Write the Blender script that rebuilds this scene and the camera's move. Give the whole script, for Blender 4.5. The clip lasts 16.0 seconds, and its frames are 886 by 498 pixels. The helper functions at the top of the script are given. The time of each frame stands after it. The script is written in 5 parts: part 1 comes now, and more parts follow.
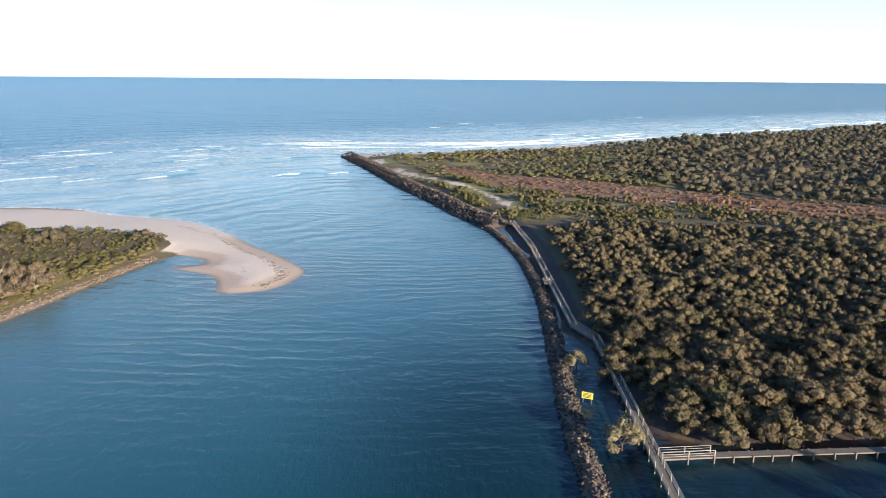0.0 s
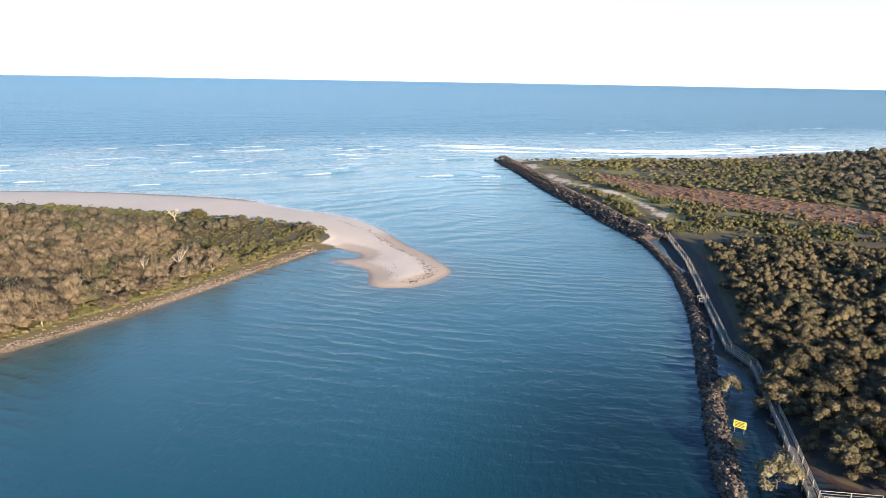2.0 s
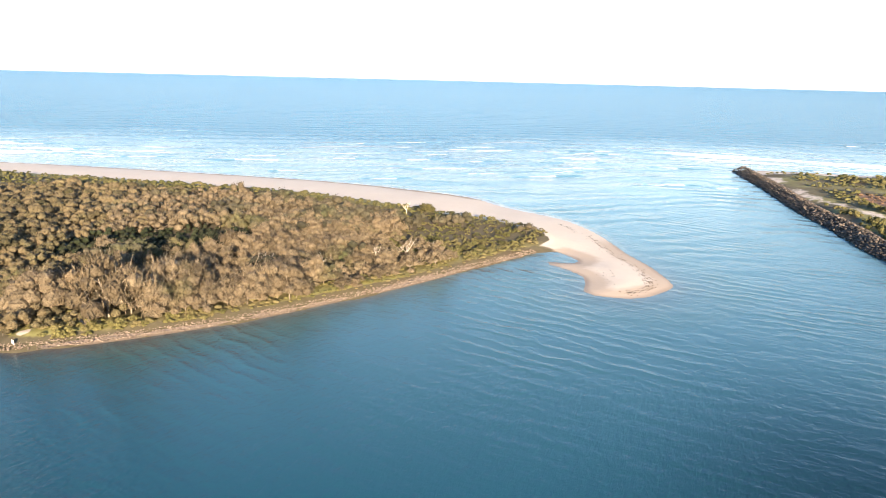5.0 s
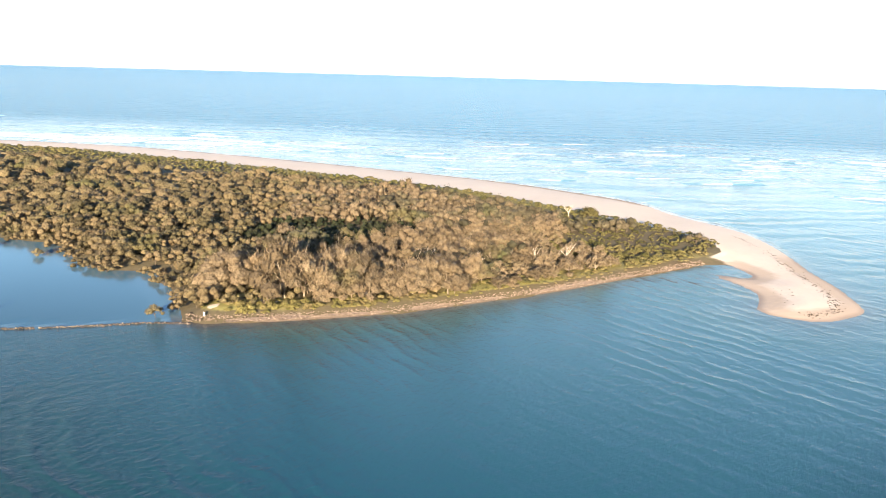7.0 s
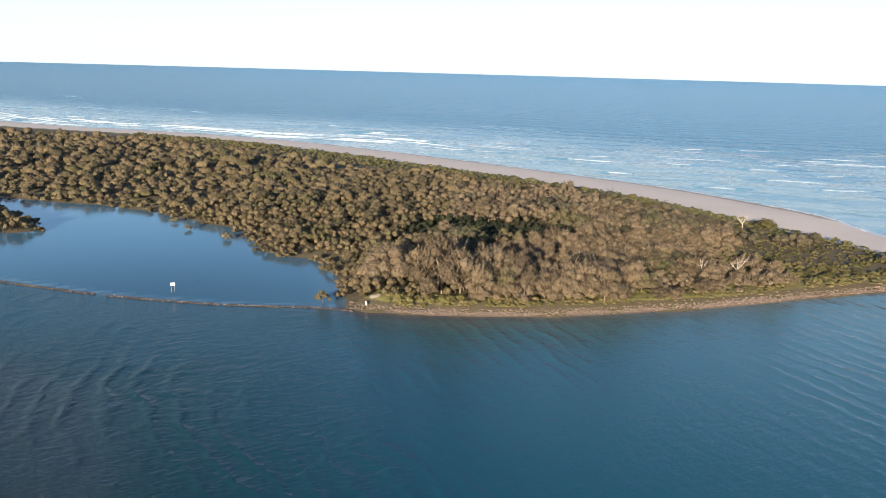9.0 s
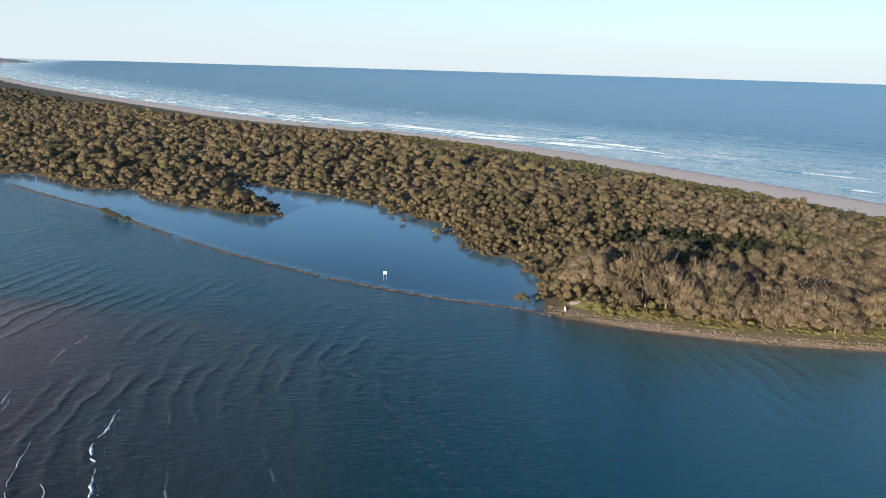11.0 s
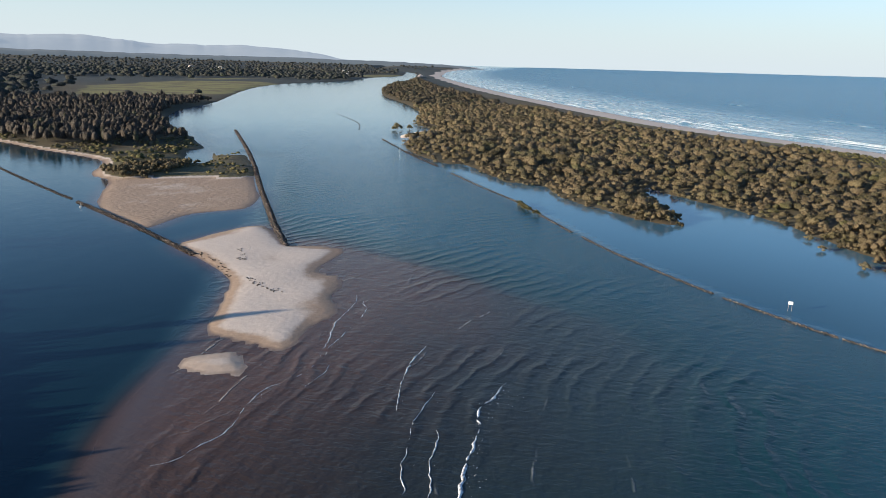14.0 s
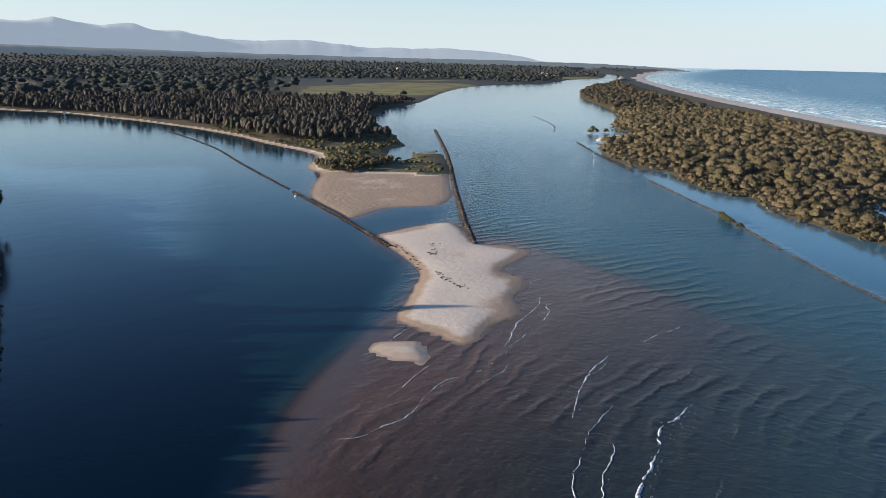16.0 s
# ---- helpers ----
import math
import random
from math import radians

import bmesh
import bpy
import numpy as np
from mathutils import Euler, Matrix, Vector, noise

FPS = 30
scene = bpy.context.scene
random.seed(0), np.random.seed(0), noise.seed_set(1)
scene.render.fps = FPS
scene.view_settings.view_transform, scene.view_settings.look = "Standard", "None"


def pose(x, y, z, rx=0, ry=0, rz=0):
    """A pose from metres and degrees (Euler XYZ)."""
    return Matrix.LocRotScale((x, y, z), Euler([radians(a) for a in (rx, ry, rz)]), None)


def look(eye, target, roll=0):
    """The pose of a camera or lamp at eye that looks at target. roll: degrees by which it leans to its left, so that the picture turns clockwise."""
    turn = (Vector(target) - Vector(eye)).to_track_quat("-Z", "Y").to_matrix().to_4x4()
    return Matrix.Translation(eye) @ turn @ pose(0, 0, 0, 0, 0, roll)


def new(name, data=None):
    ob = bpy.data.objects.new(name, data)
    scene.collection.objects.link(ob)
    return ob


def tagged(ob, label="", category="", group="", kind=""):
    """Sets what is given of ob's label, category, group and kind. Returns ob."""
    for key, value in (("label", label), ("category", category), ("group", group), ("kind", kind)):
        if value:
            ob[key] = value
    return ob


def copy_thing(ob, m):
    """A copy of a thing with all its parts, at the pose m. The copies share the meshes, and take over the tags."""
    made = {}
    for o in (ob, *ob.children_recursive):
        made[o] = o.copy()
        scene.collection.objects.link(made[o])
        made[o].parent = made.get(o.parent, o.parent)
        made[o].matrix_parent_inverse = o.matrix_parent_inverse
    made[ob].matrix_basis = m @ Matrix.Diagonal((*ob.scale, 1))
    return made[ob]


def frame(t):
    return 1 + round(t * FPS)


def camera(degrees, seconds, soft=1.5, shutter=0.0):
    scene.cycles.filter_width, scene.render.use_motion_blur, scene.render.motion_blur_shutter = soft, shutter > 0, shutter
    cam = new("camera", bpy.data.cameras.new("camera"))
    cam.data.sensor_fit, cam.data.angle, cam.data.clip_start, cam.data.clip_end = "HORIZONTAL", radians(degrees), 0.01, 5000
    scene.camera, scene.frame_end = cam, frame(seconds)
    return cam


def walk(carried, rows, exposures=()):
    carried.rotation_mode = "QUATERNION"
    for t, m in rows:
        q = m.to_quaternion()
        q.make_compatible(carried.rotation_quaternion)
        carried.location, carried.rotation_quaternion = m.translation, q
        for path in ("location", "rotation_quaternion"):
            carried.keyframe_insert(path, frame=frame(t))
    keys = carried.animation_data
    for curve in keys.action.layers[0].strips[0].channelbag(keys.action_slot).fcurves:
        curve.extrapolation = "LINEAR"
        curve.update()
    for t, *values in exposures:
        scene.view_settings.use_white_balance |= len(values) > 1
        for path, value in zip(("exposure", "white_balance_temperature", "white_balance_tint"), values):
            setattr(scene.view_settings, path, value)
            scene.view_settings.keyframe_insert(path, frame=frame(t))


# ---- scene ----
# A river mouth seen from a drone that turns on the spot 50 m above the water.
EYE = 50.0
TURNS = [
    (0.0, 76.00, -0.45, 1.69), (0.5, 76.09, -0.61, 5.21), (1.0, 76.15, -0.84, 8.57), (1.5, 76.19, -0.92, 11.58),
    (2.0, 76.21, -0.97, 14.37), (2.5, 76.21, -1.10, 17.51), (3.0, 76.19, -1.14, 20.41), (3.5, 76.16, -1.27, 23.58),
    (4.0, 76.15, -1.28, 26.65), (6.5, 75.86, -1.57, 43.17), (7.0, 75.79, -1.55, 46.61), (7.5, 75.74, -1.56, 49.86),
    (8.0, 75.67, -1.59, 53.28), (10.5, 75.37, -1.57, 72.29), (11.0, 75.32, -1.69, 77.41), (11.5, 75.27, -1.64, 82.17),
    (12.0, 75.20, -1.61, 87.31), (12.5, 75.12, -1.58, 92.11), (13.0, 75.08, -1.49, 97.96), (13.5, 74.99, -1.53, 104.24),
    (14.0, 74.88, -1.50, 110.41), (14.5, 74.83, -1.45, 114.42), (15.0, 74.76, -1.31, 118.43), (15.5, 74.71, -1.22, 122.11),
    (16.0, 74.67, -1.23, 126.31)]
EXPOSURES = [(0.0, 1.38, 6500, 10), (4.0, 1.78, 7050, 10), (6.5, 2.13, 7650, 10), (7.25, 1.95, 7550, 10), (8.0, 1.59, 7200, 10), (10.5, 0.98, 6500, 8), (12.0, 0.88, 6400, 7), (16.0, 0.83, 6400, 8)]
cam = camera(65.42, 16.0, soft=0.6)
walk(cam, [(t, pose(0, 0, EYE, rx, ry, rz)) for t, rx, ry, rz in TURNS], EXPOSURES)

# ---------------------------------------------------------------- light
SUN_AZ = math.atan2(0.66, -0.75)          # compass angle of the sun, from +y towards +x
SUN_EL = radians(11.5)
world = bpy.data.worlds.new("sky")
world.use_nodes = True
scene.world = world
wn = world.node_tree.nodes
sky = wn.new("ShaderNodeTexSky")
sky.sky_type, sky.sun_disc = "NISHITA", False
sky.sun_elevation, sky.sun_rotation = SUN_EL, SUN_AZ
sky.altitude, sky.air_density, sky.dust_density, sky.ozone_density = 0, 1.0, 0.6, 2.0
wn["Background"].inputs["Strength"].default_value = 0.085
# sea haze: pale towards the horizon all round, clearing upwards
way = wn.new("ShaderNodeTexCoord")
split = wn.new("ShaderNodeSeparateXYZ")
world.node_tree.links.new(way.outputs["Generated"], split.inputs[0])
thick = wn.new("ShaderNodeMapRange")
thick.interpolation_type = "SMOOTHSTEP"
for key, value in (("From Min", -0.02), ("From Max", 0.22), ("To Min", 0.95), ("To Max", 0.03)):
    thick.inputs[key].default_value = value
world.node_tree.links.new(split.outputs[2], thick.inputs["Value"])
haze = wn.new("ShaderNodeMix")
haze.data_type = "RGBA"
world.node_tree.links.new(thick.outputs[0], haze.inputs[0])
deep = wn.new("ShaderNodeMix")          # a clear deep blue overhead
deep.data_type, deep.blend_type = "RGBA", "MULTIPLY"
deep.inputs[0].default_value = 1.0
height = wn.new("ShaderNodeMapRange")
height.interpolation_type = "SMOOTHSTEP"
for key, value in (("From Min", 0.06), ("From Max", 0.55), ("To Min", 0.0), ("To Max", 1.0)):
    height.inputs[key].default_value = value
world.node_tree.links.new(split.outputs[2], height.inputs["Value"])
blue = wn.new("ShaderNodeMix")
blue.data_type = "RGBA"
blue.inputs[6].default_value, blue.inputs[7].default_value = (1.0, 1.26, 1.60, 1), (0.38, 0.68, 1.04, 1)
world.node_tree.links.new(height.outputs[0], blue.inputs[0])
world.node_tree.links.new(blue.outputs[2], deep.inputs[7])
world.node_tree.links.new(sky.outputs[0], deep.inputs[6])
world.node_tree.links.new(deep.outputs[2], haze.inputs[6])
haze.inputs[7].default_value = (4.95, 5.45, 5.85, 1)
world.node_tree.links.new(haze.outputs[2], wn["Background"].inputs["Color"])
sun = new("sun", bpy.data.lights.new("sun", "SUN"))
sun.data.energy, sun.data.angle, sun.data.color = 5.0, radians(0.5), (1.0, 0.84, 0.66)
toward = Vector((math.sin(SUN_AZ) * math.cos(SUN_EL), math.cos(SUN_AZ) * math.cos(SUN_EL), math.sin(SUN_EL)))
sun.matrix_world = look((0, 0, 300), Vector((0, 0, 300)) - toward)

# ---------------------------------------------------------------- materials
class Nodes:
    """Short hand for a node tree."""
    def __init__(self, name):
        self.mat = bpy.data.materials.new(name)
        self.mat.use_nodes = True
        self.tree = self.mat.node_tree
        self.bsdf = self.tree.nodes["Principled BSDF"]

    def add(self, kind, **sets):
        node = self.tree.nodes.new("ShaderNode" + kind)
        for key, value in sets.items():
            setattr(node, key, value)
        return node

    def link(self, a, b):
        self.tree.links.new(a, b)

    def put(self, socket, value):
        if isinstance(value, bpy.types.NodeSocket):
            self.link(value, socket)
        else:
            socket.default_value = value

    def attr(self, name):
        return self.add("Attribute", attribute_name=name).outputs["Fac"]

    def place(self):
        return self.add("NewGeometry").outputs["Position"]

    def math(self, op, a, b=0.0, c=0.0, clamp=False):
        node = self.add("Math", operation=op, use_clamp=clamp)
        for socket, value in zip(node.inputs, (a, b, c)):
            self.put(socket, value)
        return node.outputs[0]

    def span(self, value, a, b, lo=0.0, hi=1.0, kind="SMOOTHSTEP"):
        node = self.add("MapRange", interpolation_type=kind)
        for key, v in zip(("Value", "From Min", "From Max", "To Min", "To Max"), (value, a, b, lo, hi)):
            self.put(node.inputs[key], v)
        return node.outputs[0]

    def noise(self, where, scale, detail=3.0, rough=0.55, stretch=None, turn=0.0, warp=0.0):
        if stretch:
            m = self.add("Mapping")
            m.inputs["Scale"].default_value = stretch
            m.inputs["Rotation"].default_value = (0, 0, turn)
            self.link(where, m.inputs["Vector"])
            where = m.outputs[0]
        node = self.add("TexNoise")
        self.link(where, node.inputs["Vector"])
        for key, v in (("Scale", scale), ("Detail", detail), ("Roughness", rough), ("Distortion", warp)):
            node.inputs[key].default_value = v
        return node.outputs["Fac"]

    def mix(self, f, a, b, blend="MIX"):
        node = self.add("Mix", data_type="RGBA", blend_type=blend)
        self.put(node.inputs[0], f)
        for socket, v in ((node.inputs[6], a), (node.inputs[7], b)):
            self.put(socket, (*v, 1) if isinstance(v, tuple) else v)
        return node.outputs[2]

    def ramp(self, f, *stops):
        node = self.add("ValToRGB")
        while len(node.color_ramp.elements) < len(stops):
            node.color_ramp.elements.new(0.5)
        for e, (p, c) in zip(node.color_ramp.elements, stops):
            e.position, e.color = p, (*c, 1)
        self.put(node.inputs[0], f)
        return node.outputs[0]

    def bump(self, height, strength, distance=0.1, under=None):
        node = self.add("Bump")
        node.inputs["Strength"].default_value = strength
        node.inputs["Distance"].default_value = distance
        self.put(node.inputs["Height"], height)
        if under:
            self.link(under, node.inputs["Normal"])
        return node.outputs[0]

    def end(self, color=None, rough=None, normal=None, spec=None, metal=None):
        for key, v in (("Base Color", color), ("Roughness", rough), ("Normal", normal), ("Specular IOR Level", spec), ("Metallic", metal)):
            if v is not None:
                self.put(self.bsdf.inputs[key], (*v, 1) if isinstance(v, tuple) else v)
        return self.mat


def water_material():
    n = Nodes("sea_and_river_water")
    p, depth, off, run = n.place(), n.attr("depth"), n.attr("offshore"), n.attr("run")
    sheltered = n.attr("calm")
    wide = n.noise(p, 0.012, 4, 0.6)
    body = n.ramp(n.span(n.math("ADD", depth, n.math("MULTIPLY_ADD", wide, 0.8, -0.4)), 0.0, 5.0, kind="LINEAR"),
                  (0.0, (0.102, 0.058, 0.041)), (0.045, (0.068, 0.042, 0.031)), (0.11, (0.030, 0.031, 0.029)), (0.22, (0.026, 0.052, 0.056)),
                  (0.40, (0.010, 0.058, 0.066)), (1.0, (0.004, 0.066, 0.098)))
    # paler towards the mouth: sky reflection put into the water's own colour
    body = n.mix(n.span(off, -270.0, -10.0, 0.0, 0.92), body, (0.130, 0.255, 0.280))
    # calm water's missing sky reflection, painted in as a pale blue body
    body = n.mix(n.math("MULTIPLY", n.math("MULTIPLY", sheltered, n.math("SUBTRACT", 1.0, n.attr("tannin_shade"))), 0.75), body, (0.085, 0.190, 0.260))
    # tannin stain, with the shade of the bank trees painted into the same tone
    body = n.mix(n.attr("tannin_shade"), body, n.mix(n.span(depth, 0.2, 2.0), body, (0.004, 0.020, 0.028)))
    sea = n.mix(wide, (0.012, 0.115, 0.190), (0.043, 0.160, 0.235))
    body = n.mix(n.span(off, 0.0, 120.0), body, sea)
    # turquoise, sand-laden water in the surf
    surf = n.math("MULTIPLY", n.span(off, -40.0, 10.0), n.span(off, 280.0, 40.0))
    patchy = n.noise(p, 0.02, 5, 0.6, (1, 1, 1))
    body = n.mix(n.math("MULTIPLY", surf, n.span(patchy, 0.3, 0.75)), body, (0.250, 0.340, 0.350))
    # lines of breakers along the ocean shore
    wob = n.noise(p, 0.011, 3, 0.6)
    fine = n.noise(p, 0.35, 4, 0.65)
    line = n.attr("wave")
    phase = n.math("MULTIPLY_ADD", wob, 60.0, line)
    cyc = n.math("FRACT", n.math("DIVIDE", phase, 34.0))
    crest = n.math("MULTIPLY", n.span(cyc, 0.0, 0.05), n.span(cyc, 0.34, 0.06))
    gaps = n.span(n.noise(p, 0.016, 3, 0.6), 0.47, 0.60)
    lace = n.span(n.math("ADD", fine, n.math("MULTIPLY", crest, 0.35)), 0.55, 0.72)
    foam = n.math("MULTIPLY", n.math("MULTIPLY", crest, gaps), n.math("MULTIPLY", lace, n.math("MULTIPLY", n.span(line, -12.0, 14.0), n.span(line, 200.0, 60.0))))
    along = n.add("CombineXYZ")
    n.link(n.math("MULTIPLY", n.attr("along"), 0.030), along.inputs[0])
    n.link(n.math("MULTIPLY", n.math("MULTIPLY_ADD", wob, 40.0, line), 0.16), along.inputs[1])
    streak = n.noise(along.outputs[0], 1.0, 5, 0.62)
    belt = n.math("MULTIPLY", n.span(line, -150.0, 0.0), n.span(line, 120.0, 30.0))
    belt = n.math("MULTIPLY", belt, n.span(off, -40.0, 20.0))
    streak = n.math("MULTIPLY", n.span(streak, 0.51, 0.64), n.math("MULTIPLY", belt, n.span(fine, 0.30, 0.62)))
    foam = n.math("MAXIMUM", foam, n.math("MULTIPLY", streak, 0.9))
    swash = n.math("MULTIPLY", n.math("MULTIPLY", n.span(depth, 0.55, 0.05), n.span(n.math("ADD", fine, n.math("MULTIPLY", wob, 0.4)), 0.54, 0.70)), n.span(off, -110.0, -5.0))
    # small broken crests over the river shoal
    shoal = n.math("MULTIPLY", n.span(depth, 1.2, 0.6), n.attr("shoal"))
    cyc2 = n.math("FRACT", n.math("DIVIDE", n.math("MULTIPLY_ADD", n.noise(p, 0.035, 4, 0.55), 7.0, run), 12.0))
    thin = n.math("MULTIPLY", n.span(cyc2, 0.0, 0.02), n.span(cyc2, 0.05, 0.02))
    small = n.math("MULTIPLY", n.math("MULTIPLY", thin, shoal), n.math("MULTIPLY", n.span(n.noise(p, 0.03, 3, 0.6), 0.53, 0.60), n.span(fine, 0.42, 0.56)))
    rim = n.math("ABSOLUTE", n.math("SUBTRACT", n.math("MULTIPLY_ADD", n.noise(p, 0.09, 3, 0.6), 0.10, depth), 0.12))
    rim = n.math("MULTIPLY", n.math("MULTIPLY", n.span(rim, 0.006, 0.001), n.attr("shoal")), n.span(n.noise(p, 0.12, 3, 0.6), 0.42, 0.55))
    small = n.math("ADD", small, n.math("MULTIPLY", rim, 0.15))
    foam = n.math("ADD", n.math("MULTIPLY", foam, 0.9), n.math("ADD", n.math("MULTIPLY", swash, 0.8), n.math("MULTIPLY", small, 0.3)), clamp=True)
    color = n.mix(foam, body, (0.78, 0.80, 0.80))
    # relief: swell, bent river waves, wind ripples
    swell = n.math("SINE", n.math("DIVIDE", phase, 5.4))
    swell = n.math("MULTIPLY", swell, n.math("MULTIPLY", n.span(off, -40.0, 20.0), n.noise(p, 0.01, 2)))
    inner = n.math("SINE", n.math("DIVIDE", n.math("MULTIPLY_ADD", n.noise(p, 0.05, 3, 0.6), 14.0, phase), 2.1))
    inner = n.math("MULTIPLY", n.math("MULTIPLY", inner, 0.42), n.math("MULTIPLY", n.math("MULTIPLY", n.span(off, -190.0, -40.0), n.span(off, 260.0, 60.0)), n.span(n.noise(p, 0.025, 3, 0.6), 0.38, 0.6)))
    swell = n.math("ADD", swell, inner)
    bent = n.math("POWER", n.math("MULTIPLY_ADD", n.math("SINE", n.math("DIVIDE", n.math("MULTIPLY_ADD", n.noise(p, 0.03, 5, 0.6), 15.0, run), 0.66)), 0.5, 0.5), 2.5)
    bent = n.math("MULTIPLY", bent, n.math("MULTIPLY", n.span(n.noise(p, 0.022, 4), 0.42, 0.66), n.attr("wavy")))
    chop = n.math("ADD", n.noise(p, 0.75, 5, 0.7, (1.0, 0.45, 1.0), radians(20)), n.math("MULTIPLY", n.noise(p, 0.13, 3, 0.6, (0.6, 1.5, 1.0), radians(-15)), 1.4))
    rip = n.math("MULTIPLY", chop, n.math("MULTIPLY_ADD", sheltered, -0.92, 1.0))
    tall = n.math("ADD", n.math("MULTIPLY_ADD", foam, 1.2, n.math("MULTIPLY", swell, 0.9)), n.math("ADD", n.math("MULTIPLY", bent, 0.50), n.math("MULTIPLY", rip, 0.42)))
    normal = n.bump(tall, 0.75, 0.6)
    n.bsdf.inputs["IOR"].default_value = 1.33
    rough = n.math("MULTIPLY_ADD", n.span(off, -20.0, 260.0), 0.17, 0.10)
    gloss = n.math("MULTIPLY_ADD", foam, -0.2, n.math("MULTIPLY", n.span(off, 0.0, 250.0, 0.5, 0.2), n.math("MULTIPLY_ADD", n.attr("tannin_shade"), -0.35, 1.0)))
    return n.end(color, n.math("MULTIPLY_ADD", foam, 0.4, rough), normal, gloss)


def ground_material():
    n = Nodes("ground_sand_grass_and_mud")
    p = n.place()
    a, b, c = n.noise(p, 0.05, 5, 0.6), n.noise(p, 0.7, 4, 0.6), n.noise(p, 6.0, 2)
    sand = n.mix(a, (0.64, 0.535, 0.440), (0.75, 0.645, 0.545))
    sand = n.mix(n.math("MULTIPLY", b, 0.35), sand, (0.50, 0.405, 0.325))
    z = n.add("SeparateXYZ")
    n.link(p, z.inputs[0])
    wet = n.math("MULTIPLY", n.span(n.math("MULTIPLY_ADD", a, 0.25, z.outputs[2]), 0.27, 0.12), n.attr("tidal"))
    damp = n.math("MULTIPLY", n.span(n.math("MULTIPLY_ADD", a, 0.55, n.math("MULTIPLY_ADD", b, 0.10, z.outputs[2])), 0.78, 0.60), n.attr("tidal"))
    sand = n.mix(damp, sand, n.mix(b, (0.36, 0.255, 0.175), (0.46, 0.335, 0.24)))
    sand = n.mix(wet, sand, (0.20, 0.145, 0.110))
    scrub = n.mix(b, (0.065, 0.056, 0.033), (0.145, 0.120, 0.072))
    scrub = n.mix(n.span(a, 0.45, 0.7), scrub, (0.10, 0.075, 0.045))
    grass = n.mix(b, (0.17, 0.16, 0.050), (0.31, 0.275, 0.110))
    grass = n.mix(n.span(n.noise(p, 0.018, 4, 0.65), 0.42, 0.62), grass, n.mix(b, (0.10, 0.085, 0.042), (0.19, 0.155, 0.080)))
    heath = n.mix(b, (0.165, 0.092, 0.056), (0.290, 0.170, 0.104))
    edge = n.math("MULTIPLY_ADD", b, 0.5, -0.25)
    col = n.mix(n.span(n.math("ADD", n.attr("grass"), edge), 0.3, 0.7), scrub, grass)
    col = n.mix(n.span(n.math("ADD", n.attr("heath"), edge), 0.3, 0.7), col, heath)
    col = n.mix(n.span(n.math("ADD", n.attr("gravel"), edge), 0.3, 0.7), col, n.mix(c, (0.040, 0.033, 0.030), (0.090, 0.075, 0.066)))
    # far forest floor, with the haze of distance put into its grey-blue
    col = n.mix(n.attr("eucalypt"), col, n.mix(n.noise(p, 0.012, 5, 0.65), (0.032, 0.040, 0.038), (0.068, 0.076, 0.068)))
    col = n.mix(n.span(n.math("ADD", n.attr("sand"), edge), 0.35, 0.65), col, sand)
    rip = n.noise(p, 1.1, 2, 0.5, (1, 0.35, 1), radians(35), 0.4)
    tall = n.math("ADD", n.math("MULTIPLY", b, 0.5), n.math("ADD", n.math("MULTIPLY", rip, n.attr("ripple")), n.math("MULTIPLY", c, 0.08)))
    return n.end(col, n.span(wet, 0, 1, 0.9, 0.45), n.bump(tall, 0.6, 0.35), 0.3)


def leaf_material(name, dark, light, brown, green=(0.075, 0.092, 0.028)):
    n = Nodes(name)
    who = n.math("FRACT", n.math("ADD", n.attr("tint"), n.add("ObjectInfo").outputs["Random"]))
    leaf = n.add("NewGeometry").outputs["Random Per Island"]
    p = n.place()
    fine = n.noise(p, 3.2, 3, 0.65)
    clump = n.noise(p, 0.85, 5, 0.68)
    # low spots of the leaf relief go dark: crevice shade painted in
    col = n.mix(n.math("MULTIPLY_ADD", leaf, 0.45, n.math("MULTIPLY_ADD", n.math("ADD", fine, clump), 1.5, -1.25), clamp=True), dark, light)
    col = n.mix(n.math("MULTIPLY", n.span(who, 0.35, 1.0), 0.75), col, brown)
    col = n.mix(n.span(n.noise(p, 0.03, 3), 0.4, 0.7, 0, 0.45), col, brown)
    col = n.mix(n.span(n.noise(p, 0.055, 2), 0.56, 0.72, 0, 0.5), col, green)
    col = n.mix(n.span(n.math("FRACT", n.math("MULTIPLY", who, 7.3)), 0.66, 0.95, 0, 0.7), col, dark)
    return n.end(col, 0.7, n.bump(fine, 0.7, 0.5, n.bump(clump, 1.0, 1.6)), 0.15)


def bark_material(name, dark, light):
    n = Nodes(name)
    p = n.place()
    col = n.mix(n.noise(p, 2.5, 4, 0.6, (1, 1, 0.3)), dark, light)
    return n.end(col, 0.85, n.bump(n.noise(p, 9.0, 3), 0.5, 0.05), 0.2)


def rock_material(name, dark, light, weed=0.5):
    n = Nodes(name)
    p = n.place()
    each = n.math("FRACT", n.math("ADD", n.add("NewGeometry").outputs["Random Per Island"], n.add("ObjectInfo").outputs["Random"]))
    col = n.mix(n.math("POWER", each, 2.8), dark, light)
    col = n.mix(n.math("MULTIPLY", n.noise(p, 1.8, 4, 0.65), 0.6), col, dark)
    z = n.add("SeparateXYZ")
    n.link(p, z.inputs[0])
    col = n.mix(n.math("MULTIPLY", n.span(n.math("MULTIPLY_ADD", each, 0.35, z.outputs[2]), 0.75, 0.35), weed), col, (0.035, 0.026, 0.02))
    return n.end(col, 0.82, n.bump(n.noise(p, 5.0, 4), 0.6, 0.08), 0.35)


